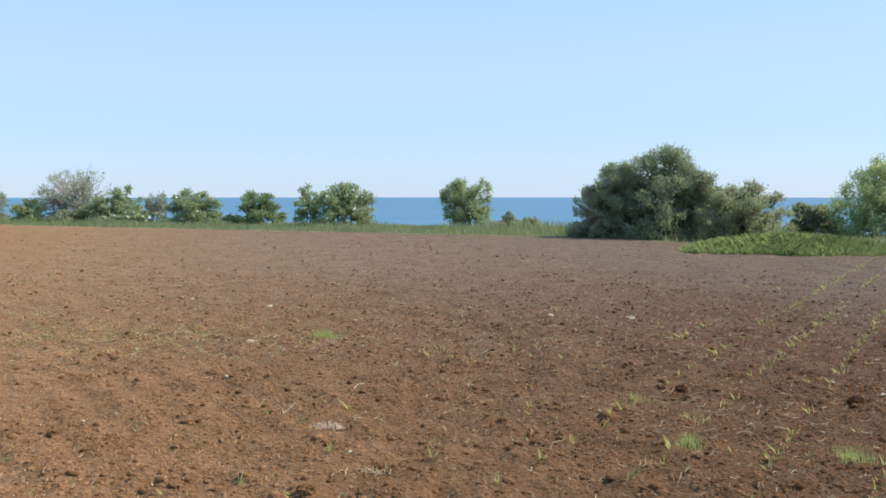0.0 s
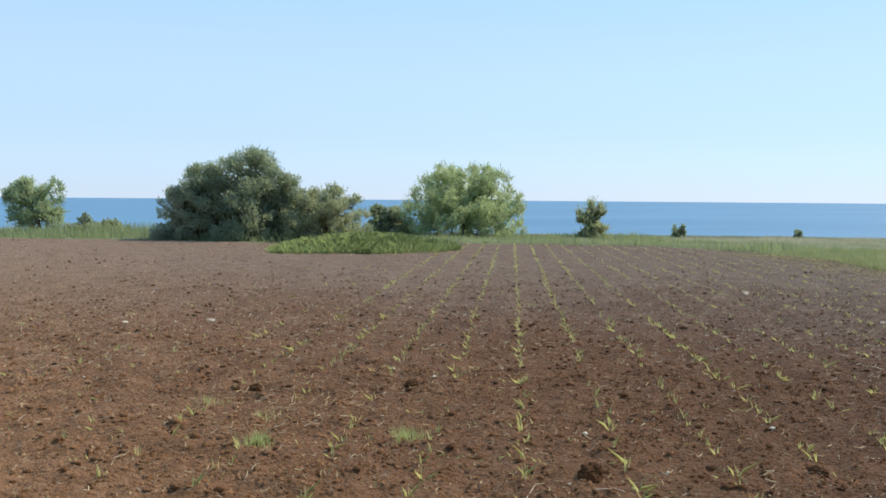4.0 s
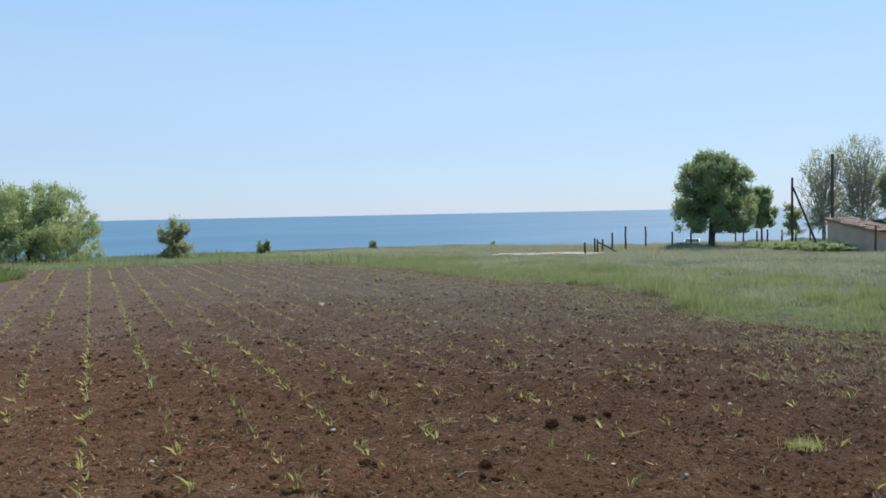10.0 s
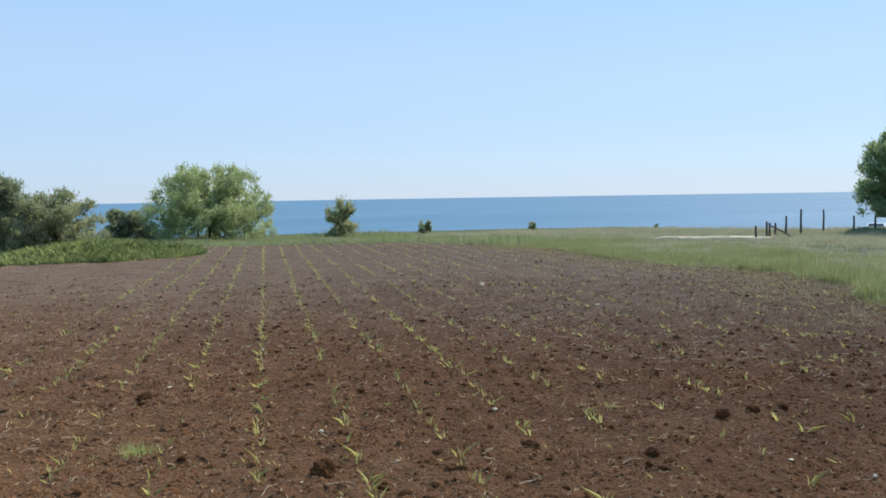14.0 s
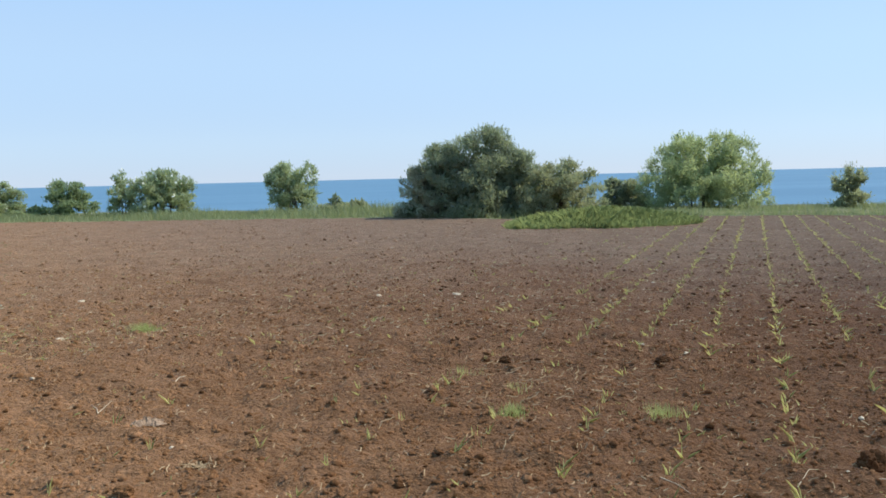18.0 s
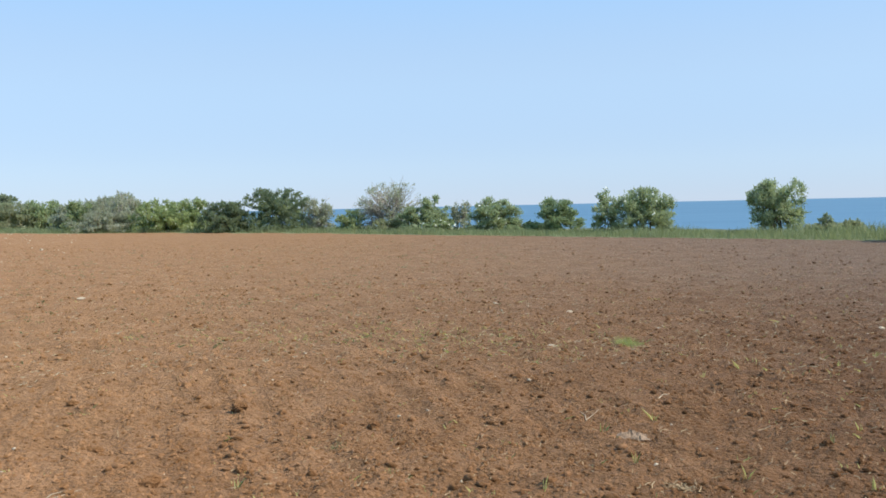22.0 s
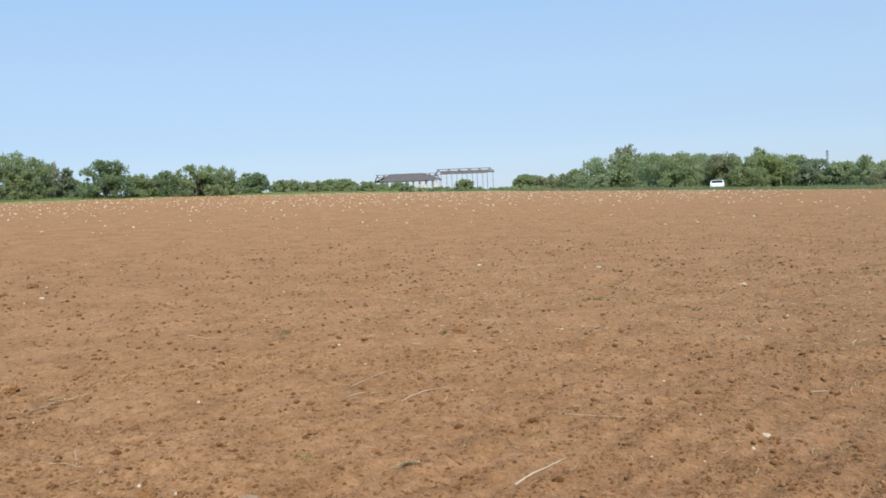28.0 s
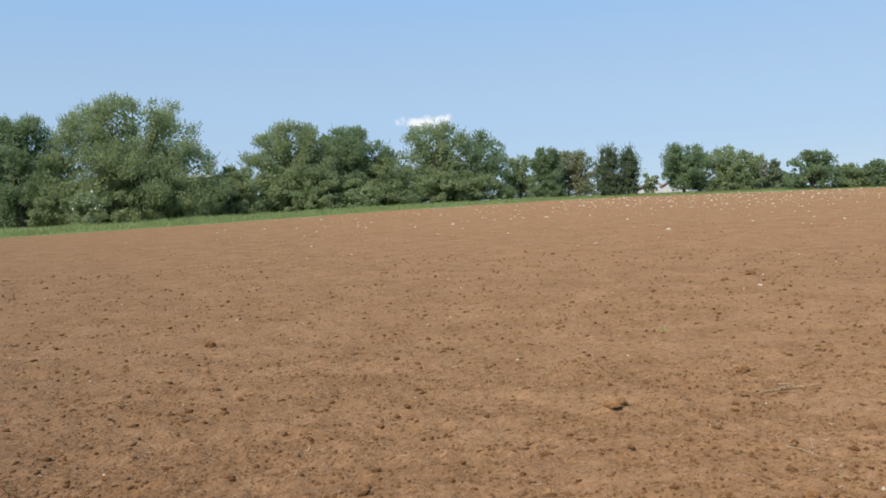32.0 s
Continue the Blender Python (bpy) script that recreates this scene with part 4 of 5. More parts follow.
tree("columnar_tree", "slim dark young tree in the gap of the hedge", "tree", -95.6, -23.7, 1.7, 3.2, "dark", 135, 1400, 0.2, 0.0, 0.08, 26, 0.35, 0.4, stems=2, foot=0.95)
tree("dogwood", "shrub in white blossom at a gap in the hedge", "shrub", -87.5, -34.4, 1.8, 2.3, "hedge", 134, 500, 0.2, 0.0, 0.05, 14, 0.4, stems=3, blossom=90)

# ---- north-west: woods, masts, ruins ----
WOOD = [(-122.2, 52.1, 5.4, 5.2, "fresh"), (-117.1, 53.1, 6.3, 5.1, "hedge"), (-126.4, 61.0, 6.0, 5.4, "fresh"), (-121.3, 61.8, 7.2, 5.1, "olive"),
        (-118.8, 63.6, 6.8, 4.5, "hedge"), (-119.6, 67.9, 7.2, 4.9, "bright"), (-119.0, 71.5, 6.4, 4.8, "hedge"), (-115.8, 73.3, 7.4, 4.1, "dark"),
        (-111.0, 74.7, 6.6, 3.5, "fresh"), (-105.8, 75.7, 7.6, 3.3, "hedge"), (-86.4, 64.8, 7.0, 2.4, "olive"), (-82.3, 64.7, 5.6, 2.3, "hedge"),
        (-83.6, 69.4, 6.2, 2.2, "fresh"), (-76.9, 67.8, 6.4, 2.2, "hedge"), (-77.4, 71.5, 6.6, 2.2, "fresh"), (-74.8, 72.9, 6.3, 2.9, "olive"),
        (-72.9, 75.1, 5.4, 3.1, "hedge"), (-61.6, 67.5, 4.4, 2.6, "grey"), (-63.7, 73.1, 5.0, 3.0, "grey"), (-60.8, 73.1, 5.4, 3.5, "grey")]
WEST_WOOD = [(-172.5, 42.5, 10.0, 2.1, "fresh"), (-172.3, 47.9, 8.6, 4.2, "hedge"), (-171.3, 51.7, 8.4, 4.3, "olive"), (-166.7, 54.5, 7.8, 5.0, "hedge"),
             (-143.1, 51.7, 9.4, 5.9, "fresh"), (-142.8, 55.9, 9.0, 6.2, "hedge"), (-139.8, 59.0, 9.4, 6.1, "fresh"), (-144.1, 65.6, 8.0, 6.3, "olive"),
             (-136.3, 66.3, 8.2, 5.9, "hedge"), (-136.8, 71.1, 7.4, 5.3, "bright"), (-132, 74.5, 7.0, 5.3, "hedge"), (-128, 54.5, 7.0, 5.2, "hedge")]
for k, (x, y, w, h, leaf) in enumerate(WOOD + WEST_WOOD):
    tree("woodland_tree", "round-headed tree at the edge of the far wood" if h > 3.5 else "scrubby low tree at the edge of the far wood", "tree", x, y, w, h, leaf, 200 + k,
         int(380 * w), 0.30, -0.02, 0.12, 44, 0.11 * min(w, h) + 0.4, 0.35, stems=2, group="woodland trees", foot=1.0)
tree("tall_tree", "taller grey-green tree rising above the wood", "tree", -147.9, 57.3, 6.4, 8.1, "olive", 240, 1700, 0.36, 0.1, 0.2, 26, 1.1, 0.55)
tree("tall_tree", "airy light tree standing above the wood", "tree", -122.5, 68.7, 3.4, 6.2, "fresh", 241, 800, 0.34, 0.1, 0.15, 18, 0.7, 0.55)
tree("poplar", "slim young poplar before the wood", "tree", -97.0, 68.0, 2.3, 3.8, "fresh", 242, 700, 0.26, 0.1, 0.1, 16, 0.5, 0.5)
tree("pine_tree", "dark flat-topped pine behind the shrubs", "tree", -90.5, 86.9, 3.0, 4.3, "dark", 243, 800, 0.28, 0.55, 0.13, 16, 0.5, 0.6)


def mast(x, y, h, label):
    ob = hold("power_mast", x, y, label, "power mast", "power masts")
    for s in (-1, 1):
        part("leg", mesh("leg", *tube([(s * 0.45, 0, -0.2), (s * 0.12, 0, h)], [0.055, 0.035], 6)), RUST, ob)
    for zf, w in ((0.86, 0.55), (0.96, 0.4)):
        part("cross_arm", mesh("cross_arm", *tube([(-w, 0, h * zf), (w, 0, h * zf)], [0.04, 0.04], 6)), RUST, ob)
    for k in range(6):
        z0, z1 = h * k / 6, h * (k + 1) / 6
        s = 1 if k % 2 else -1
        part("lattice_bar", mesh("lattice_bar", *tube([(s * (0.45 - 0.33 * k / 6), 0, z0), (-s * (0.45 - 0.33 * (k + 1) / 6), 0, z1)], [0.03, 0.03], 5)), RUST, ob)


for x, y, h in ((-115.9, 96.0, 5.4), (-126.1, 82.0, 5.8), (-111.4, 101.1, 4.7), (-118.6, 92.6, 4.3), (-135.3, 65.9, 6.0)):
    mast(x, y, h, "thin steel power mast above the far trees")
tree("low_shrub", "long low strip of yellow-flowering scrub", "shrub", -160.4, 41.3, 11.8, 1.7, "bright", 245, 2600, 0.26, 0.0, 0.04, 40, 0.5, stems=3, depth=0.3, turn=-math.degrees(math.atan2(-160.4, 41.3)), foot=1.0)
round_post("utility_pole", -66.3, 57.0, 2.2, 0.07, "plain wooden pole at the end of the field", 0, "", "pole", 44)


def ruined_hall():
    ob = hold("ruined_hall", -258.5, 31.5, "long derelict hall with a rusty roof frame on white columns", "derelict hall", turn=7)
    w, d = 18.0, 9.0
    for i in range(10):
        for s in (-1, 1):
            part("column", box_mesh(0.45, 0.45, 6.4, 0.03, -0.3, s * d / 2, -w / 2 + i * w / 9), CONCRETE, ob)
    for i in range(9):
        if i % 3 != 1:
            part("wall_panel", box_mesh(0.25, w / 9 - 0.5, 5.2, 0.03, -0.2, d / 2 - 0.3, -w / 2 + (i + 0.5) * w / 9), CONCRETE, ob)
    for i in range(10):
        y = -w / 2 + i * w / 9
        part("rafter", mesh("rafter", *tube([(-d / 2 - 0.4, y, 6.0), (0, y, 8.1), (d / 2 + 0.4, y, 6.0)], [0.16, 0.18, 0.16], 6)), RUST, ob)
    for k in range(7):
        x = -d / 2 - 0.4 + k * (d + 0.8) / 6
        z = 8.15 - abs(x) * 0.43
        part("purlin", box_mesh(0.3, w + 1.0 - 1.6 * abs(k - 3), 0.16, 0.02, z, x, 0), RUST, ob)
    for s in (-1, 1):
        bm = bmesh.new()
        q = [(s * (d / 2 + 0.5), -w / 2 - 0.5, 6.1), (s * (d / 2 + 0.5), w / 2 + 0.5, 6.1), (0, w / 2 - 4, 8.3), (0, -w / 2 + 4, 8.3)]
        a = [bm.verts.new(p) for p in q]
        c = [bm.verts.new((p[0], p[1], p[2] + 0.12)) for p in q]
        bm.faces.new(a[::-1])
        bm.faces.new(c)
        for i in range(4):
            bm.faces.new((a[i], a[(i + 1) % 4], c[(i + 1) % 4], c[i]))
        part("roof_slope", bm, OLD_ROOF, ob, "dark grey-brown sheet roof")


def steel_gantry():
    ob = hold("steel_gantry", -285, 54.0, "rusty steel roof frame standing on thin tall legs", "steel frame", turn=11)
    w, h = 18.4, 10.0
    for i in range(6):
        y = -w / 2 + i * w / 5
        for s in (-1, 1):
            part("leg", mesh("leg", *tube([(s * 2.4, y, -0.3), (s * 2.4, y, h - 1.3)], [0.09, 0.08], 6)), RUST, ob)
        part("truss", mesh("truss", *tube([(-3, y, h - 1.5), (0, y, h), (3, y, h - 1.5)], [0.14, 0.16, 0.14], 6)), RUST, ob)
    for k in range(5):
        x = -3 + k * 1.5
        part("purlin", box_mesh(0.24, w + 0.8, 0.22, 0.02, h - 0.1 - abs(x) * 0.5, x, 0), RUST, ob)
    part("eaves_beam", box_mesh(0.3, w + 0.6, 0.6, 0.03, h - 1.6, 3.0, 0), RUST, ob)
    part("roof_sheet", box_mesh(2.8, w, 0.1, 0.02, h - 0.8, 1.6, 0), RUST, ob)


ruined_hall()
steel_gantry()

# low building roof seen through a gap of the hedge
ob = hold("farm_building", -76.6, -91, "low farm building with a flat pale roof beyond the hedge", "building", turn=40)
part("wall", box_mesh(7, 10, 5.0, 0.05, -0.3), PLASTER, ob)
part("roof", box_mesh(7.6, 10.8, 0.35, 0.05, 4.7), CONCRETE, ob)


def far_house(x, y, w, h, turn, label):
    """A low plastered house with a ridged roof, a door and windows on the side that shows."""
    ob = hold("farm_building", x, y, label, "building", turn=turn)
    part("wall", box_mesh(w, 5.0, h * 0.72, 0.04, -0.3), CONCRETE, ob)
    bm = bmesh.new()
    prof = [(-2.8, h * 0.68), (0, h), (2.8, h * 0.68), (2.8, h * 0.63), (0, h * 0.93), (-2.8, h * 0.63)]
    ends = [[bm.verts.new((s * (w / 2 + 0.3), py, pz)) for py, pz in prof] for s in (-1, 1)]
    bm.faces.new(ends[0])
    bm.faces.new(ends[1][::-1])
    for k in range(6):
        bm.faces.new((ends[0][k], ends[1][k], ends[1][(k + 1) % 6], ends[0][(k + 1) % 6]))
    part("roof", bm, TILE_RED, ob)
    part("door", box_mesh(0.9, 0.08, min(2.0, h * 0.55), 0.02, 0, w * 0.2, 2.52), RUST, ob)
    for px in (-0.28, 0.02):
        part("window", box_mesh(0.9, 0.08, 0.8, 0.02, h * 0.3, w * px, 2.52), GLASS_DARK, ob)


far_house(-141.7, -50.8, 3.0, 4.5, 180 + 15, "pale low house seen through a gap of the hedge")
far_house(-154.3, -59.9, 4.4, 5.3, 180 + 15, "long pale shed far behind the hedge")


# ---- grass ----
def blades(name, label, xy, height, mat, seed, width=0.03, lean=0.35, per=1, z_of=None, bent=True, apart=0.05):
    """Grass blades, bent in the middle or slim and straight."""
    rng = np.random.default_rng(seed)
    xy = np.repeat(xy, per, 0) + rng.normal(0, apart, (len(xy) * per, 2))
    n = len(xy)
    h = height * rng.uniform(0.55, 1.2, n) if np.isscalar(height) else np.repeat(height, per) * rng.uniform(0.55, 1.2, n)
    z = (z_of or surface)(xy[:, 0], xy[:, 1]) - 0.02
    a, ln = rng.uniform(0, 2 * np.pi, n), rng.normal(0, lean, n)
    ux, uy = np.cos(a), np.sin(a)
    wd = width * rng.uniform(0.7, 1.3, n)
    base = np.stack([xy[:, 0], xy[:, 1], z], -1)
    side = np.stack([ux, uy, 0 * z], -1) * wd[:, None]
    fwd = np.stack([-uy, ux, 0 * z], -1)
    midp = base + fwd * (ln * h * 0.3)[:, None] + np.stack([0 * h, 0 * h, h * 0.55], -1)
    tip = base + fwd * (ln * h)[:, None] + np.stack([0 * h, 0 * h, h], -1)
    if bent:
        v = np.stack([base - side, base + side, midp + side * 0.8, tip, midp - side * 0.8], 1).reshape(-1, 3)
    else:
        v = np.stack([base - side * 1.35, base + side * 1.35, tip], 1).reshape(-1, 3)
    k = 5 if bent else 3
    me = mesh(name, v, np.arange(k * n).reshape(n, k))
    me.materials.append(mat)
    return tagged(new(name, me), label, "grass", kind="stuff")


def scatter(seed, n, x0, x1, y0, y1, keep):
    rng = np.random.default_rng(seed)
    x, y = rng.uniform(x0, x1, n), rng.uniform(y0, y1, n)
    k = keep(x, y)
    return np.stack([x[k], y[k]], -1)


def coast(x, y):
    return 0.385 * x + 0.923 * y - 58


def off_track(x, y):
    return (edge_distance(x, y, TRACK) > 0.1) & (edge_distance(x, y, YARD) > 0.1)


def off_shed(x, y):
    return np.hypot(x - 48.0, y - 9.6) > 2.6


# meadow in the east: lush by the field, pale and seeding further off
def meadow(lo, hi):
    def keep(x, y):
        e = edge_distance(x, y, FIELD)
        return (e > lo) & (e < hi) & (coast(x, y) < -5) & off_track(x, y) & off_shed(x, y)
    return keep


def band(seed, n, lo, hi):
    """Places along the field's eastern edge, between two distances from it."""
    rng = np.random.default_rng(seed)
    line = [(28.5, 27), *FIELD[:10]]
    seg = np.array([math.dist(a, c) for a, c in zip(line, line[1:])])
    k = rng.choice(len(seg), n, p=seg / seg.sum())
    a, c = np.array(line)[k], np.array(line)[k + 1]
    t = rng.random(n)[:, None]
    d = c - a
    side = np.stack([-d[:, 1], d[:, 0]], -1) / np.linalg.norm(d, axis=1)[:, None]
    xy = a + d * t + side * rng.uniform(lo, hi, (n, 1)) + rng.normal(0, 0.35, (n, 2))
    return xy[(np.hypot(xy[:, 0], xy[:, 1]) > 9.5)]


near = band(301, 11000, -0.9, 6.5)
clump_r = 0.03 + 0.09 * lumps(near[:, 0], near[:, 1], 1.4, 36)
rng = np.random.default_rng(319)
near = np.repeat(near, 20, 0) + rng.normal(0, 1, (len(near) * 20, 2)) * np.repeat(clump_r, 20)[:, None]
clump_h = np.repeat(rng.uniform(0.45, 1.5, len(clump_r)), 20)
keep = edge_distance(near[:, 0], near[:, 1], FIELD) + fray(near[:, 0], near[:, 1]) > -0.25
near, clump_h = near[keep], clump_h[keep]
blades("lush_grass", "lush green grass along the field's edge", near, clump_h * (0.05 + 0.46 * lumps(near[:, 0], near[:, 1], 2.3, 31) * lumps(near[:, 0], near[:, 1], 0.8, 39)), GRASS["lush"], 302, 0.0046, 0.6, bent=False)
fringe = band(315, 20000, -2.6, 0.8)
blades("stubble", "thin dry stubble fraying the edge of the field", fringe, 0.08, GRASS["dry"], 316, 0.0035, 1.0)
fringe = band(317, 6000, -1.0, 0.5)
blades("sprouting_grass", "sparse grass creeping into the soil", fringe, 0.07, GRASS["lush"], 318, 0.004, 0.8)
far = scatter(303, 330000, 14, 62, -12, 40, meadow(1.5, 60))
blades("seeding_grass", "pale seeding meadow grass", far, 0.06 + 0.42 * lumps(far[:, 0], far[:, 1], 2.6, 32) * lumps(far[:, 0], far[:, 1], 0.6, 37), GRASS["dry"], 304, 0.0048, 0.8, bent=False)
blades("meadow_grass", "green undergrowth of the meadow", scatter(305, 45000, 14, 64, -12, 44, meadow(2.0, 60)), 0.13, GRASS["margin"], 306, 0.009, 0.6, bent=False)


# strip of long grass and weeds along the northern end
def strip(x, y):
    e = edge_distance(x, y, FIELD)
    return (e > -0.1) & (e < 9) & (coast(x, y) < -0.5) & (y > 20) & (x < 34)


xy = scatter(307, 420000, -118, 34, 26, 76, strip)
tall = 0.10 + 0.62 * lumps(xy[:, 0], xy[:, 1], 2.3, 21) * lumps(xy[:, 0], xy[:, 1], 0.9, 22) + 0.10 * lumps(xy[:, 0], xy[:, 1], 6.0, 23)
tall = tall + 0.5 * np.exp(-((xy[:, 0] - 6.0) / 3.6) ** 2 - ((xy[:, 1] - 49.5) / 2.6) ** 2)
blades("margin_grass", "long green grass and weeds along the field's end", xy, tall, GRASS["margin"], 308, 0.014, 0.5, bent=False)


# verge under the western hedge
def verge(x, y):
    e = edge_distance(x, y, FIELD)
    return (e > -0.2) & (e < 8) & (y < 12)


xy = scatter(309, 620000, -122, -14, -72, 12, verge)
tall = 0.12 + 0.36 * sstep((edge_distance(xy[:, 0], xy[:, 1], FIELD) - 0.6) / 3.0) * (0.4 + 0.6 * sstep((xy[:, 0] + 85) / 40)) * (0.6 + 0.8 * lumps(xy[:, 0], xy[:, 1], 2.2, 35))
blades("verge_grass", "tall bright green grass verge below the hedge", xy, tall, GRASS["verge"], 310, 0.016, 0.6, bent=False)


# grass mound in the field
def mound_height(x, y):
    u, v = (x - 12.9) / 3.9, (y - 32.8) / 2.3
    return surface(x, y) + 0.36 * sstep(1.15 - np.hypot(u, v))


def build_mound():
    rad = np.linspace(0, 1.25, 14)
    a = np.linspace(0, 2 * np.pi, 48, endpoint=False)
    x = 12.9 + 3.9 * rad[:, None] * np.cos(a)
    y = 32.8 + 2.3 * rad[:, None] * np.sin(a)
    z = mound_height(x, y) - 0.03 * (rad[:, None] > 1.1)
    me = mesh("mound", np.stack([x, y, z], -1).reshape(-1, 3), grid_faces(14, 48, True), True)
    me.materials.append(CLOD)
    tagged(new("grass_mound", me), "low mound of soil left unploughed in the field", "mound", kind="structure")
    inside = scatter(311, 64000, 7.5, 17.5, 29.5, 36, lambda x, y: np.hypot((x - 12.9) / 3.9, (y - 32.8) / 2.3) < 1.0 + 0.12 * (lumps(x, y, 0.7, 9) - 0.5))
    reach = np.clip(np.hypot((inside[:, 0] - 12.9) / 3.9, (inside[:, 1] - 32.8) / 2.3), 0, 1)
    blades("mound_grass", "thick bright green grass on the mound", inside, (0.18 + 0.16 * lumps(inside[:, 0], inside[:, 1], 1.1, 33) + 0.12 * lumps(inside[:, 0], inside[:, 1], 0.33, 38)) * (1.05 - 0.4 * reach ** 3), GRASS["bright"], 312, 0.009, 0.45, z_of=mound_height)


build_mound()


# ---- tilled soil: clods, crumbs, stones, straw ----
def clump_mesh(name, xy, size, mat, seed, sink=0.25, flat=0.7, label="", category=""):
    """Many small irregular lumps, one mesh of loose pieces."""
    rng = np.random.default_rng(seed)
    n = len(xy)
    base = np.array([(0, 0, 1), (0.9, 0, 0.25), (0.28, 0.86, 0.3), (-0.73, 0.53, 0.22), (-0.73, -0.53, 0.3), (0.28, -0.86, 0.2),
                     (0.6, 0.5, -0.5), (-0.6, 0.1, -0.5), (0.2, -0.6, -0.5)])
    tri = np.array([(0, 1, 2), (0, 2, 3), (0, 3, 4), (0, 4, 5), (0, 5, 1), (1, 6, 2), (2, 6, 7), (2, 7, 3), (3, 7, 4), (4, 7, 8), (4, 8, 5), (5, 8, 1), (1, 8, 6)])
    v = base[None] * (1 + rng.normal(0, 0.22, (n, 9, 1))) + rng.normal(0, 0.10, (n, 9, 3))
    a = rng.uniform(0, 2 * np.pi, n)
    c, s = np.cos(a)[:, None], np.sin(a)[:, None]
    st = rng.uniform(0.7, 1.35, (n, 1))
    vx, vy = v[:, :, 0] * st, v[:, :, 1] / st
    sz = np.asarray(size)[:, None]
    z = surface(xy[:, 0], xy[:, 1])
    out = np.stack([xy[:, :1] + (vx * c - vy * s) * sz, xy[:, 1:] + (vx * s + vy * c) * sz,
                    z[:, None] + (v[:, :, 2] * flat + 0.5 * flat - sink) * sz], -1)
    me = mesh(name, out.reshape(-1, 3), (tri[None] + 9 * np.arange(n)[:, None, None]).reshape(-1, 3))
    me.materials.append(mat)
    return tagged(new(name, me), label, category, kind="stuff")


def clustered(p, seed):
    """Thins places out, so that the rest lies in drifts."""
    k = lumps(p[:, 0], p[:, 1], 1.3, seed) * 0.6 + lumps(p[:, 0], p[:, 1], 0.45, seed + 1) * 0.6
    return p[np.random.default_rng(seed).random(len(p)) < sstep((k - 0.3) / 0.5)]


def ring(seed, n, d0, d1, a0=-165, a1=100, power=1.0):
    rng = np.random.default_rng(seed)
    d = d0 + (d1 - d0) * rng.uniform(0, 1, n) ** power
    a = np.radians(rng.uniform(a0, a1, n))
    xy = np.stack([d * np.sin(a), d * np.cos(a)], -1)
    return xy[edge_distance(xy[:, 0], xy[:, 1], FIELD) < -0.1]


def crumb_mesh(name, xy, size, mat, seed, label):
    """Very many small crumbs: a ragged five-sided heap each."""
    rng = np.random.default_rng(seed)
    n = len(xy)
    a = np.linspace(0, 2 * np.pi, 5, endpoint=False)[None] + rng.uniform(0, 2 * np.pi, (n, 1)) + rng.normal(0, 0.2, (n, 5))
    rr = size[:, None] * rng.uniform(0.6, 1.25, (n, 5))
    st = rng.uniform(0.75, 1.3, (n, 1))
    z = surface(xy[:, 0], xy[:, 1])[:, None]
    rim = np.stack([xy[:, :1] + np.cos(a) * rr * st, xy[:, 1:] + np.sin(a) * rr / st, z + size[:, None] * rng.uniform(-0.35, 0.35, (n, 5))], -1)
    top = np.concatenate([xy + rng.normal(0, 0.35, (n, 2)) * size[:, None], z + size[:, None] * rng.uniform(0.6, 1.15, (n, 1))], -1)
    v = np.concatenate([rim, top[:, None]], 1).reshape(-1, 3)
    f = np.array([(0, 1, 5), (1, 2, 5), (2, 3, 5), (3, 4, 5), (4, 0, 5)])
    me = mesh(name, v, (f[None] + 6 * np.arange(n)[:, None, None]).reshape(-1, 3))
    me.materials.append(mat)
    return tagged(new(name, me), label, "soil crumbs", kind="stuff")


def on_ridges(p, seed, share=0.75):
    """Thins places out, so that most of the rest lies along the ridges and in drifts."""
    t = tilled(p[:, 0], p[:, 1]) / 0.03 + 0.5
    k = 0.45 * np.clip(t, 0, 1) + 0.4 * lumps(p[:, 0], p[:, 1], 1.3, seed) + 0.35 * lumps(p[:, 0], p[:, 1], 0.4, seed + 1)
    return p[np.random.default_rng(seed).random(len(p)) < np.maximum(1 - share, sstep((k - 0.32) / 0.45))]


rng = np.random.default_rng(400)
p = on_ridges(ring(401, 95000, 4.3, 10.5, -48, 100), 402, 0.6)
crumb_mesh("soil_crumbs", p, 0.005 + 0.022 * rng.random(len(p)) ** 3.2, CLOD, 402, "small crumbs of broken brown soil")
p = on_ridges(ring(413, 34000, 10, 22, -48, 100), 414)
crumb_mesh("soil_crumbs", p, 0.012 + 0.032 * rng.random(len(p)) ** 2.6, CLOD, 414, "crumbs of tilled soil")
p = on_ridges(ring(415, 17000, 21, 54, -60, 100), 416, 0.5)
crumb_mesh("soil_crumbs", p, 0.022 + 0.05 * rng.random(len(p)) ** 3, CLOD, 416, "rough crumbly soil further out")
p = on_ridges(ring(417, 62000, 4.3, 11, -165, -46), 61, 0.65)
crumb_mesh("soil_crumbs", p, 0.006 + 0.018 * rng.random(len(p)) ** 3.2, DRY_CLOD, 418, "small crumbs of dry tan soil")
p = on_ridges(ring(419, 30000, 10, 42, -165, -46), 63)
crumb_mesh("soil_crumbs", p, 0.010 + 0.030 * rng.random(len(p)) ** 3.2, DRY_CLOD, 426, "dry crumbs on the rise")
p = on_ridges(ring(403, 11000, 4.3, 24, -60, 100), 65, 0.9)
clump_mesh("soil_clods", p, 0.014 + 0.036 * rng.random(len(p)) ** 3, CLOD, 404, label="scattered clods of brown soil", category="soil clods")
p = on_ridges(ring(407, 12000, 4.3, 28, -165, -58), 68, 0.8)
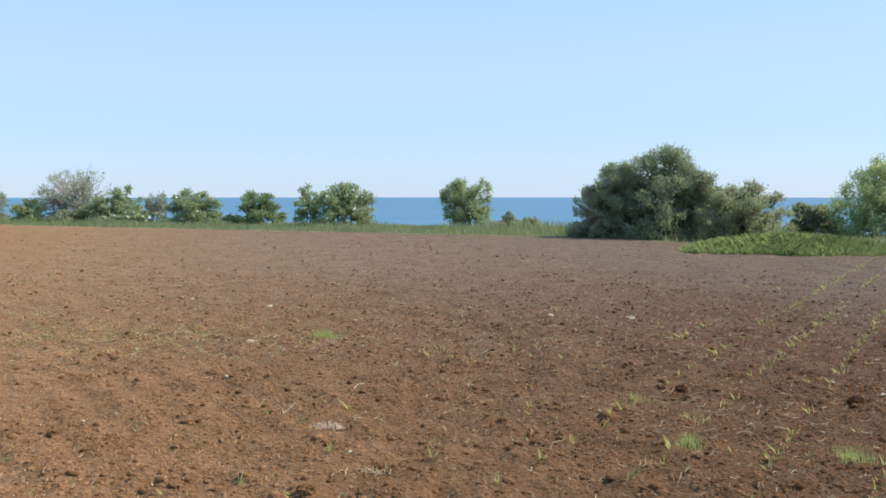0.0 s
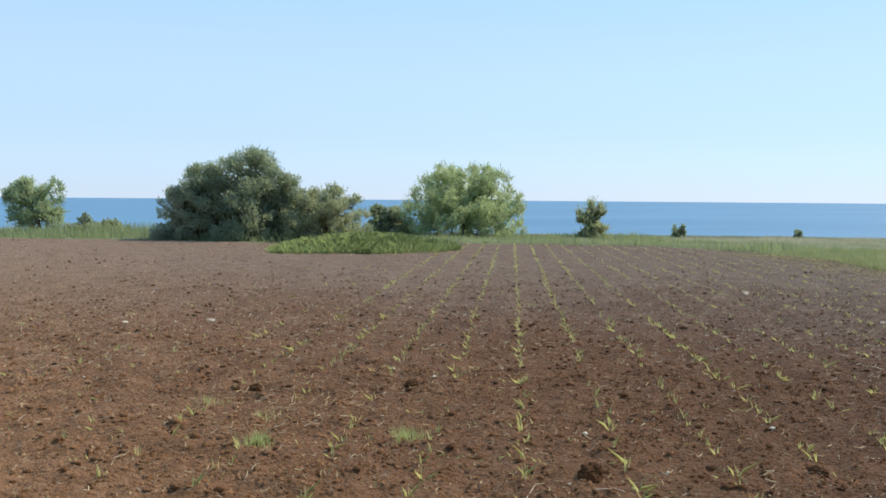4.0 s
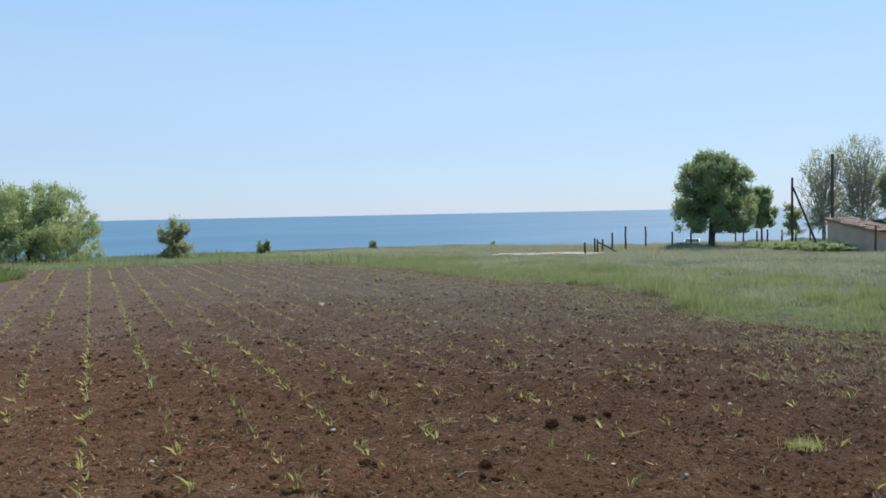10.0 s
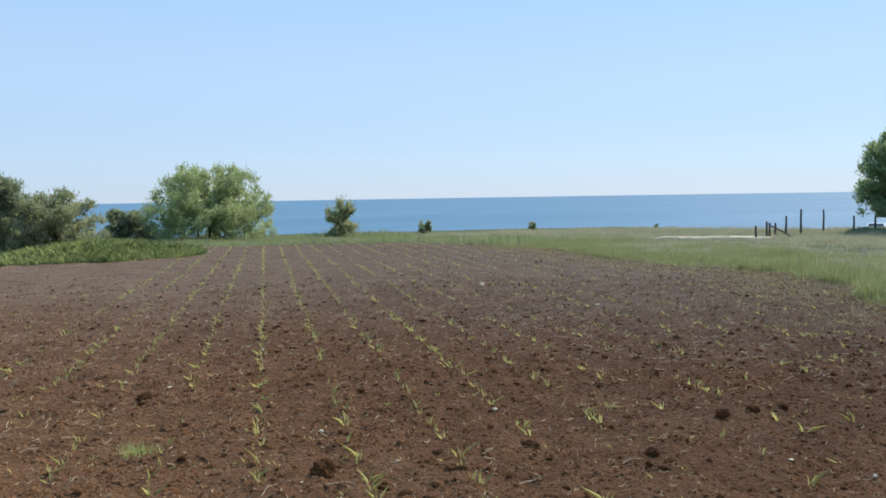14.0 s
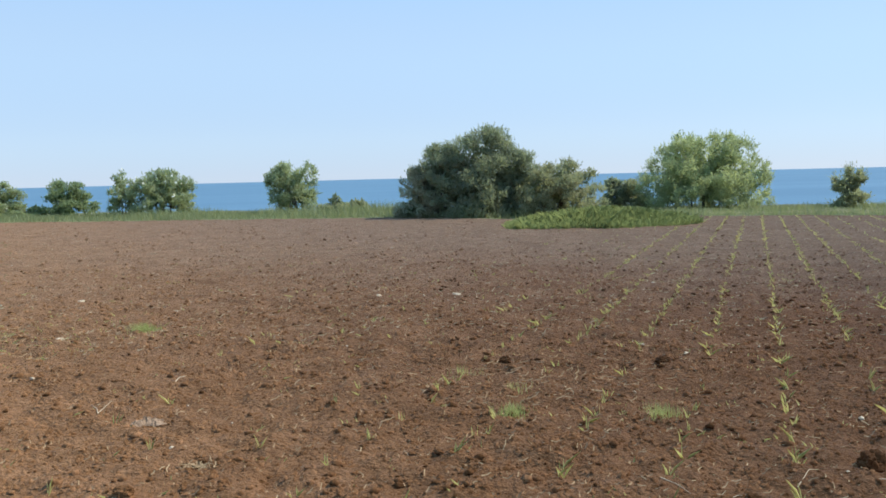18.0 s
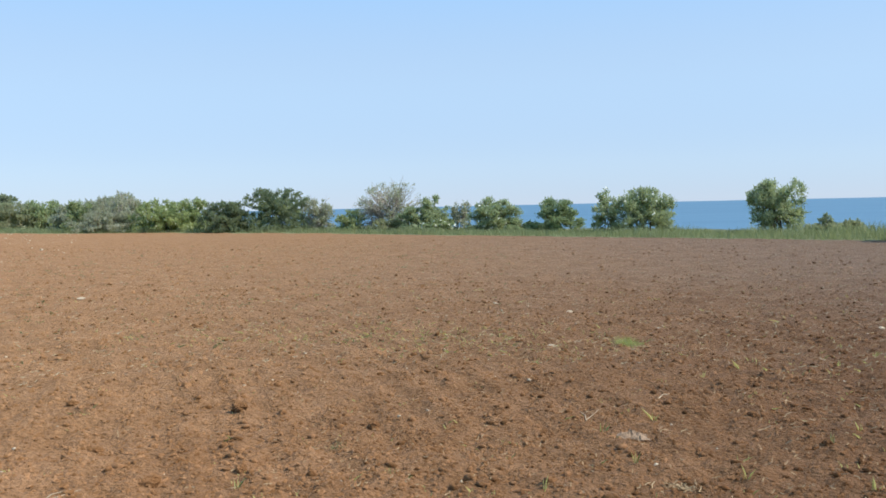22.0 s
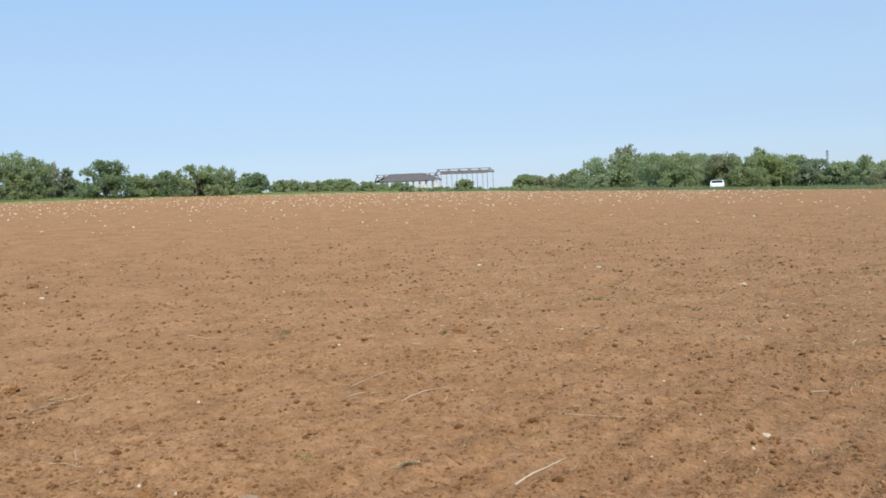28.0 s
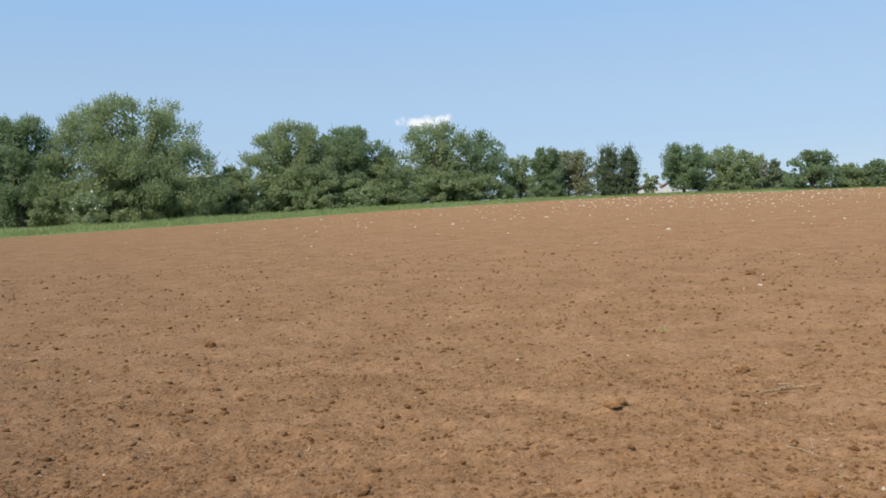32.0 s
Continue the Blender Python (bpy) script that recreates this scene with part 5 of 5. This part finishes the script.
clump_mesh("soil_clods", p, 0.012 + 0.032 * rng.random(len(p)) ** 2.6, DRY_CLOD, 408, label="scattered clods of dry tan soil", category="soil clods")
p = ring(405, 1100, 4.3, 24, -20, 100)
clump_mesh("backlit_clods", p, 0.013 + 0.03 * rng.random(len(p)) ** 3, DARK_CLOD, 406, label="darker clods of soil, coloured as backlit", category="soil clods")
p = ring(409, 900, 6, 45)
clump_mesh("pebbles", p, 0.010 + 0.018 * rng.random(len(p)) ** 2, STONE, 410, label="pale pebbles in the tilled soil", category="pebbles")
p = ring(411, 5600, 26, 106, -140, -42, 0.42)
clump_mesh("limestone_pieces", p, 0.022 + 0.07 * rng.random(len(p)) ** 4, STONE, 412, label="white limestone pieces strewn over the rise", category="stones")


p = ring(451, 1700, 56, 106, -116, -60, 0.7)
clump_mesh("limestone_pieces", p, 0.04 + 0.09 * rng.random(len(p)) ** 3, STONE, 452, label="white limestone pieces along the crest", category="stones")


def straw_mesh(name, xy, length, mat, seed, label):
    """Thin bent stalks lying on the soil."""
    rng = np.random.default_rng(seed)
    n = len(xy)
    a, ln = rng.uniform(0, 2 * np.pi, n), length * rng.uniform(0.4, 1.5, n)
    d = np.stack([np.cos(a), np.sin(a)], -1)
    q = np.stack([-d[:, 1], d[:, 0]], -1)
    bend = rng.normal(0, 0.15, n) * ln
    pts = [xy - d * ln[:, None] / 2, xy + q * bend[:, None], xy + d * ln[:, None] / 2]
    w = (0.0016 + 0.002 * rng.random(n))[:, None]
    out = []
    for k, pp in enumerate(pts):
        z = surface(pp[:, 0], pp[:, 1]) + 0.012 + rng.random(n) * (0.03 if k == 2 else 0.01)
        out += [np.c_[pp - q * w, z], np.c_[pp + q * w, z + 0.004]]
    v = np.stack(out, 1).reshape(-1, 3)
    f = np.array([(0, 1, 3, 2), (2, 3, 5, 4)])
    me = mesh(name, v, (f[None] + 6 * np.arange(n)[:, None, None]).reshape(-1, 4))
    me.materials.append(mat)
    return tagged(new(name, me), label, "straw", kind="stuff")


straw_mesh("straw", ring(420, 9000, 4.4, 27, 0, 100), 0.05, GRASS["straw"], 421, "dry straw and old stalks strewn on the soil")
straw_mesh("straw", ring(465, 6000, 4.4, 13, -30, 100), 0.024, GRASS["straw"], 466, "short pale chaff in the harrowed soil")
straw_mesh("straw", ring(457, 26000, 11, 44, -85, 100), 0.06, GRASS["dry"], 458, "pale chaff and short stalks over the far soil")
straw_mesh("straw", ring(422, 3200, 3.5, 30, -165, 0), 0.05, GRASS["straw"], 423, "thinly strewn dry stalks")


def spot(seed, n, x, y, rx, ry):
    rng = np.random.default_rng(seed)
    return np.stack([x + rng.normal(0, rx, n), y + rng.normal(0, ry, n)], -1)


straw_mesh("straw", spot(424, 500, -4.6, 12.2, 1.9, 0.7), 0.11, GRASS["straw"], 425, "pale dead stalks in a thin patch")
straw_mesh("straw", spot(426, 150, 2.7, 8.3, 0.7, 0.5), 0.09, GRASS["straw"], 427, "small heap of pale plant debris")
straw_mesh("straw", spot(428, 40, -9.2, -2.6, 0.14, 0.1), 0.13, GRASS["straw"], 429, "small yellow heap of straw")
straw_mesh("straw", spot(436, 260, 9.5, 5.6, 1.6, 0.8), 0.09, GRASS["straw"], 437, "loose dead stalks among the seedlings")
blades("weed_shoots", "thin yellow-green weeds in a patch", spot(438, 260, -4.8, 12.3, 1.9, 0.7), 0.06, GRASS["seedling"], 439, 0.005, 1.0, per=3)

# ---- seedlings ----
ROW_AZ = radians(31.0)
along, across = np.array([math.sin(ROW_AZ), math.cos(ROW_AZ)]), np.array([math.cos(ROW_AZ), -math.sin(ROW_AZ)])


def seedlings():
    rng = np.random.default_rng(430)
    pts = []
    for k in range(-8, 30):
        s = np.arange(-8, 60, 0.17)
        s = s[rng.random(len(s)) < (0.66 if -4 <= k <= 3 else 0.42 if k > 3 else 0.10)]
        s = s[(s > 11) | (rng.random(len(s)) < 0.62)]
        s = s + rng.normal(0, 0.04, len(s))
        pts.append(along * s[:, None] + across * (0.05 + 0.735 * k + rng.normal(0, 0.022, len(s)))[:, None])
    xy = np.concatenate(pts)
    xy = xy[xy @ along > 0.5]
    d = np.hypot(xy[:, 0], xy[:, 1])
    e = edge_distance(xy[:, 0], xy[:, 1], FIELD)
    xy = xy[(d > 3.0) & (e < -0.3) & (np.hypot((xy[:, 0] - 12.9) / 4.2, (xy[:, 1] - 32.8) / 2.6) > 1)]
    d = np.hypot(xy[:, 0], xy[:, 1])
    blades("seedlings", "rows of young pale green maize seedlings", xy, 0.105 - 0.03 * sstep((d - 7) / 10), GRASS["seedling"], 431, 0.0046, 0.7, per=4, apart=0.012)


seedlings()
weeds = ring(432, 900, 3.4, 22, -60, 100)
blades("weed_shoots", "single pale weed shoots in the soil", weeds, 0.05, GRASS["seedling"], 433, 0.0045, 1.0, per=4)
weeds = clustered(ring(459, 2600, 12, 48, -95, -15), 67)
blades("weed_shoots", "thin weeds sprouting in drifts over the soil", weeds, 0.06, GRASS["margin"], 460, 0.006, 1.0, per=4)
weeds = clustered(ring(463, 9000, 40, 104, -112, -50, 0.8), 69)
blades("weed_shoots", "sparse green weeds sprouting on the far rise", weeds, 0.07, GRASS["margin"], 464, 0.012, 0.9, per=2)
weeds = ring(434, 260, 3.4, 25, -165, -60)
blades("weed_shoots", "sparse weed shoots in the dry soil", weeds, 0.035, GRASS["lush"], 435, 0.004, 1.0, per=4)


def tuft(x, y, r, h, mat, label, seed, count=70):
    rng = np.random.default_rng(seed)
    xy = np.array([x, y]) + rng.normal(0, r * 0.5, (count, 2))
    ob = hold("grass_tuft", x, y, label, "grass tuft", "grass tufts")
    b = blades("leaf_clump", "", xy, h, GRASS[mat], seed + 1, 0.0020, 0.5, apart=0.012, bent=False)
    b.parent = ob
    b.matrix_parent_inverse = ob.matrix_world.inverted()
    del b["category"]
    return ob


tuft(-1.61, 12.32, 0.17, 0.13, "tuft", "small bright green grass tuft in bare soil", 440, 380)
tuft(1.93, 7.2, 0.12, 0.11, "tuft", "low bright green grass tuft in bare soil", 442, 240)
tuft(3.11, 6.95, 0.15, 0.12, "tuft", "loose grass tuft between seedlings", 444, 200)
tuft(7.82, 2.1, 0.15, 0.11, "seedling", "yellow-green flat grass tuft", 446, 280)
tuft(7.22, 1.26, 0.15, 0.10, "tuft", "fresh green leafy weed tuft", 448, 150)
tuft(-3.21, 6.84, 0.07, 0.06, "lush", "small leafy weed in dry soil", 450, 50)
tuft(-12.00, -4.78, 0.12, 0.13, "seedling", "thin pale green weed tuft in dry soil", 470, 45)
tuft(-6.05, -0.93, 0.06, 0.05, "verge", "tiny green weed in dry soil", 472, 60)
tuft(-6.91, -0.13, 0.10, 0.06, "verge", "sparse green weed in dry soil", 474, 50)
tuft(-6.67, -1.56, 0.06, 0.05, "tuft", "small broad-leaved weed in dry soil", 476, 40)
tuft(-2.49, 6.27, 0.05, 0.05, "verge", "small green weed among dry clods", 478, 40)
tuft(-6.87, 1.59, 0.08, 0.05, "verge", "sparse green weed beside a stalk", 480, 40)
tuft(1.88, 8.81, 0.16, 0.10, "seedling", "loose yellow-green weed tuft near debris", 482, 70)
tuft(2.23, 8.05, 0.14, 0.10, "seedling", "pale spreading weed tuft between seedlings", 484, 60)
tuft(6.97, 5.20, 0.10, 0.07, "seedling", "low yellow-green weed tuft in dark soil", 486, 60)


# ---- single things on the soil ----
def lump(name, x, y, r, mat, label, category, seed, squash=(1, 1, 0.75), group="", cut=0.2):
    rng = random.Random(seed)
    bm = bmesh.new()
    bmesh.ops.create_icosphere(bm, subdivisions=4, radius=r)
    o = Vector((seed * 1.7, seed * 0.9, 3.1))
    for v in bm.verts:
        d = v.co.normalized()
        v.co = Vector((v.co.x * squash[0], v.co.y * squash[1], v.co.z * squash[2])) * (1 + 0.35 * noise.noise(d * 1.6 + o) + 0.2 * noise.noise(d * 4.3 + o) + 0.13 * noise.noise(d * 10 + o) + 0.07 * noise.noise(d * 21 + o))
    me = bpy.data.meshes.new(name)
    bm.to_mesh(me)
    bm.free()
    me.materials.append(mat)
    ob = new(name, me)
    ob.matrix_world = pose(x, y, float(surface(x, y)) + r * squash[2] * (1 - cut) * 0.5, 0, 0, rng.uniform(0, 360))
    return tagged(ob, label, category, group)


lump("soil_clod", 3.84, 5.41, 0.095, DARK_CLOD, "large clod coloured dark as backlit, lying on the soil", "soil clod", 1, (1.1, 0.9, 0.85))
lump("soil_clod", 7.35, 4.25, 0.058, DARK_CLOD, "dark clod beside another one", "soil clod", 2, group="dark clods")
lump("soil_clod", 7.66, 4.12, 0.06, DARK_CLOD, "dark clod with rough edges", "soil clod", 3, group="dark clods")
lump("soil_clod", 5.43, 4.83, 0.055, DARK_CLOD, "flat dark clod among seedlings", "soil clod", 4, (1.4, 1, 0.6), group="dark clods")
lump("soil_clod", 3.96, 8.74, 0.07, DARK_CLOD, "broken dark clod near a white stone", "soil clod", 5, (1.3, 1, 0.6), group="dark clods")
lump("soil_clod", -4.63, 7.64, 0.07, CLOD, "brown clod standing out of dry soil", "soil clod", 6, group="brown clods")
lump("soil_clod", -8.53, -10.15, 0.075, CLOD, "brown clod on the dry side of the field", "soil clod", 7, group="brown clods")
lump("soil_clod", -7.75, -3.69, 0.06, CLOD, "small crumbling brown clod", "soil clod", 8, (1.5, 1, 0.5), group="brown clods")
lump("soil_clod", -11.72, 1.89, 0.08, CLOD, "lone brown clod in smooth soil", "soil clod", 9, group="brown clods")
for k, (x, y, r) in enumerate(((4.11, 9.6, 0.024), (14.3, 14.2, 0.04), (6.1, 5.87, 0.022), (3.05, 14.6, 0.05), (1.75, 14.6, 0.05), (-4.75, 16.8, 0.045),
                               (-2.6, 12.1, 0.045), (-3.1, 15.9, 0.05), (-13.9, 15.8, 0.06), (13.4, 10.25, 0.05), (14.6, 14.5, 0.05), (-20.1, 3.9, 0.06),
                               (-14.8, 7.6, 0.05), (-18.4, 6.2, 0.05), (-6.5, 3.3, 0.03), (-17.4, -4.9, 0.05), (-27, -12.7, 0.07), (-26, -12.9, 0.06), (4.35, 9.0, 0.024))):
    lump("stone", x, y, r, STONE, "pale limestone piece lying in the soil", "stone", 20 + k, (1.35, 0.9, 0.5), "stones in the field", 0.3)
for k, (x, y, r) in enumerate(((-11.89, 1.93, 0.075), (-6.29, -1.18, 0.05), (-18.98, -5.51, 0.09), (-18.02, -5.76, 0.07), (-7.85, -3.65, 0.06), (-9.75, -3.08, 0.06), (-6.89, 0.37, 0.035), (-11.77, 0.59, 0.05), (-4.01, 5.56, 0.055), (-5.11, 6.28, 0.04), (-3.77, 4.99, 0.05), (-3.57, 6.01, 0.045), (-6.41, 7.42, 0.05), (-10.23, 6.05, 0.06), (-5.95, 4.41, 0.035), (-6.17, -1.64, 0.05), (-0.88, 6.05, 0.06), (0.52, 7.92, 0.04), (-3.18, 7.52, 0.05), (2.24, 9.34, 0.05), (2.44, 9.30, 0.06), (2.81, 5.11, 0.04), (5.90, 4.01, 0.05))):
    lump("soil_clod", x, y, r, DARK_CLOD if x > 1 else CLOD, "clod coloured dark as backlit, with a rough face" if x > 1 else "dry brown clod standing out of the soil", "soil clod", 60 + k, (1.25, 0.95, 0.7), "dark clods" if x > 1 else "brown clods")


def crumple(x, y, w, d, h, seed, label):
    """A crumpled sheet: a creased skin pushed into folds."""
    bm = bmesh.new()
    bmesh.ops.create_grid(bm, x_segments=16, y_segments=10, size=0.5)
    o = Vector((seed, seed * 0.37, 1.3))
    for v in bm.verts:
        p = v.co.copy()
        edge = max(0.0, 1 - (2 * p.x) ** 4) * max(0.0, 1 - (2 * p.y) ** 4)
        v.co = Vector((p.x * w * (1 + 0.5 * noise.noise(p * 5 + o)), p.y * d * (1 + 0.5 * noise.noise(p * 4 - o)),
                       h * edge * (0.35 + abs(noise.noise(p * 7 + o)) * 1.6 + 0.5 * noise.noise(p * 16 + o)) - 0.004))
    bmesh.ops.solidify(bm, geom=bm.faces[:], thickness=0.003)
    me = bpy.data.meshes.new("paper_scrap")
    bm.to_mesh(me)
    bm.free()
    me.materials.append(PAPER)
    ob = tagged(new("paper_scrap", me), label, "litter")
    ob.matrix_world = pose(x, y, float(surface(x, y)) + 0.015, 0, 0, 12)


crumple(-0.98, 7.78, 0.26, 0.15, 0.04, 5, "crumpled pale paper scrap trodden into the soil")
lump("paper_scrap", -6.08, -0.52, 0.06, PAPER, "small white scrap on the soil", "litter", 51, (1.2, 0.8, 0.5), cut=0.4)

bm = box_mesh(0.19, 0.13, 0.075, 0.022)
for v in bm.verts:
    v.co += Vector((0.024 * noise.noise(v.co * 22), 0.022 * noise.noise(v.co * 19 + Vector((3, 1, 2))), 0.008 * noise.noise(v.co * 25)))
me = bpy.data.meshes.new("brick")
bm.to_mesh(me)
bm.free()
me.materials.append(BRICK)
ob = tagged(new("brick_piece", me), "broken orange-red brick lying on dry soil", "brick")
ob.matrix_world = pose(-8.43, 6.98, float(surface(-8.43, 6.98)) + 0.012, 8, -10, 20)


def stick(pts, r, label):
    x0, y0 = pts[0]
    line = [(x - x0, y - y0, float(surface(x, y)) - float(surface(x0, y0)) + 0.008) for x, y in pts]
    me = mesh("stick", *tube(line, np.linspace(r, r * 0.4, len(pts)) * 0.6, 6), True)
    me.materials.append(STALK)
    ob = tagged(new("dry_stalk", me), label, "stalk", "dry stalks")
    ob.location = (x0, y0, float(surface(x0, y0)))


stick([(-8.23, 0.70), (-8.36, 0.80), (-8.44, 0.94), (-8.58, 1.05), (-8.71, 1.22)], 0.011, "long pale dry stalk on bare soil")
stick([(-8.55, 0.22), (-8.75, 0.38), (-8.85, 0.55), (-9.08, 0.74)], 0.007, "thin pale dry stalk half covered by soil")
stick([(-5.95, 1.2), (-6.08, 1.36), (-6.2, 1.48), (-6.36, 1.68)], 0.016, "thick pale dry stalk with a kink")
stick([(-0.89, 9.10), (-0.86, 9.25), (-0.80, 9.30), (-0.78, 9.48)], 0.009, "short bent dry stalk")
stick([(-1.43, 8.22), (-1.46, 8.36), (-1.54, 8.52)], 0.008, "dry stalk lying like one arm of a fork")
stick([(-1.43, 8.22), (-1.40, 8.38), (-1.37, 8.54)], 0.007, "dry stalk lying like the other arm of a fork")
stick([(-4.55, 4.88), (-4.45, 4.98), (-4.42, 5.1), (-4.33, 5.24)], 0.008, "thin curved dry stalk")
stick([(-4.24, 3.64), (-4.14, 3.72), (-4.08, 3.68), (-4.12, 3.80), (-4.24, 3.92)], 0.007, "curled pale root on the soil")
stick([(-4.63, 3.80), (-4.64, 3.92), (-4.58, 4.0), (-4.60, 4.10)], 0.006, "short pale root on the soil")
stick([(-7.5, 4.3), (-7.45, 4.42), (-7.52, 4.55)], 0.008, "short white dry stalk")
stick([(-7.6, 1.9), (-7.3, 2.2), (-7.2, 2.5)], 0.006, "faint thin dry stalk")
stick([(-9.04, 0.30), (-9.24, 0.42), (-9.33, 0.57), (-9.71, 0.78)], 0.008, "pale crooked stalk on dry soil")
stick([(-12.57, -1.71), (-12.36, -1.43), (-12.54, -1.05), (-12.80, -0.67)], 0.006, "long faint stalk on dry soil")
stick([(-7.71, -1.99), (-7.25, -1.85), (-6.97, -1.83)], 0.006, "upright pale root on dry soil")
stick([(-7.22, -2.04), (-7.19, -1.92), (-7.11, -1.77)], 0.005, "short curled root on dry soil")
stick([(-4.55, 4.88), (-4.46, 4.98), (-4.48, 5.13), (-4.40, 5.22)], 0.008, "pale curved stalk near a brown clod")
stick([(-7.47, 5.79), (-7.59, 5.99), (-7.57, 6.05)], 0.008, "short bleached stalk near the brick")
stick([(3.18, 5.23), (3.36, 5.38), (3.45, 5.41)], 0.006, "thin pale root among seedlings")
stick([(2.42, 5.53), (2.48, 5.41), (2.50, 5.29)], 0.007, "thin dry root in dark soil")
stick([(3.67, 5.13), (3.79, 5.07), (3.87, 4.95)], 0.006, "long pale root in dark soil")
stick([(2.62, 5.12), (2.74, 5.17), (2.80, 5.16)], 0.006, "short dry root in dark soil")
stick([(4.89, 4.25), (4.94, 4.37), (5.05, 4.54)], 0.006, "pale crooked root in dark soil")
stick([(4.71, 4.30), (4.82, 4.26), (4.93, 4.23)], 0.006, "pale root lying on dark soil")
stick([(5.09, 5.54), (5.13, 5.42), (5.19, 5.32)], 0.004, "straight thin straw on dark soil")
stick([(5.58, 4.05), (5.68, 4.05), (5.75, 3.99)], 0.006, "bent dry root among seedlings")
stick([(10.69, 6.59), (10.87, 6.57), (10.94, 6.44)], 0.01, "short pale stalk among seedlings")
straw_mesh("straw", spot(453, 46, -6.52, 0.56, 0.035, 0.03), 0.07, GRASS["straw"], 454, "small curled clump of dry roots")
straw_mesh("straw", spot(455, 90, -0.46, 6.54, 0.08, 0.06), 0.07, GRASS["straw"], 456, "brown root clump in the soil")
lump("soil_clod", -4.0, 5.52, 0.05, CLOD, "brown clod near a thin stalk", "soil clod", 10, (1.3, 1, 0.7), group="brown clods")

# ---- a small far cloud ----
m, n, l, b = material("cloud_white", 1.0)
co = n.new("ShaderNodeTexCoord").outputs["Object"]
em = n.new("ShaderNodeEmission")
em.inputs[0].default_value, em.inputs[1].default_value = (0.95, 0.97, 1.0, 1), 1.1
tr = n.new("ShaderNodeBsdfTransparent")
ms = n.new("ShaderNodeMixShader")
ln = n.new("ShaderNodeVectorMath")
ln.operation = 'LENGTH'
mp = n.new("ShaderNodeMapping")
mp.inputs["Scale"].default_value = (1 / 80, 1 / 80, 1 / 20)
l.new(co, mp.inputs[0])
l.new(mp.outputs[0], ln.inputs[0])
edge = sums(n, l, 'SUBTRACT', sums(n, l, 'ADD', 1.12, sums(n, l, 'MULTIPLY', sums(n, l, 'SUBTRACT', noise_tex(n, l, co, 0.03, 6, 0.6), 0.5), 2.2)), ln.outputs["Value"])
fac = ramp(n, l, edge, [(0.2, (0, 0, 0)), (0.75, (0.9, 0.9, 0.9))])
l.new(fac, ms.inputs[0])
l.new(tr.outputs[0], ms.inputs[1])
l.new(em.outputs[0], ms.inputs[2])
l.new(ms.outputs[0], n["Material Output"].inputs[0])


def cloud(az, el, w, h, label):
    r = 2200.0
    x, y, z = r * math.sin(radians(az)), r * math.cos(radians(az)), r * math.tan(radians(el))
    bm = bmesh.new()
    bmesh.ops.create_grid(bm, x_segments=6, y_segments=3, size=1)
    for v in bm.verts:
        v.co = Vector((v.co.x * 130, 6 * math.cos(v.co.x * 1.3), v.co.y * 34))
    me = bpy.data.meshes.new("cloud")
    bm.to_mesh(me)
    bm.free()
    me.materials.append(m)
    ob = tagged(new("cloud", me), label, "cloud", kind="structure")
    ob.matrix_world = pose(x, y, z, 0, 0, -az) @ Matrix.Diagonal((w, 1, h, 1))


cloud(-125.6, 6.3, 0.95, 1.0, "small white cloud above the hedge")
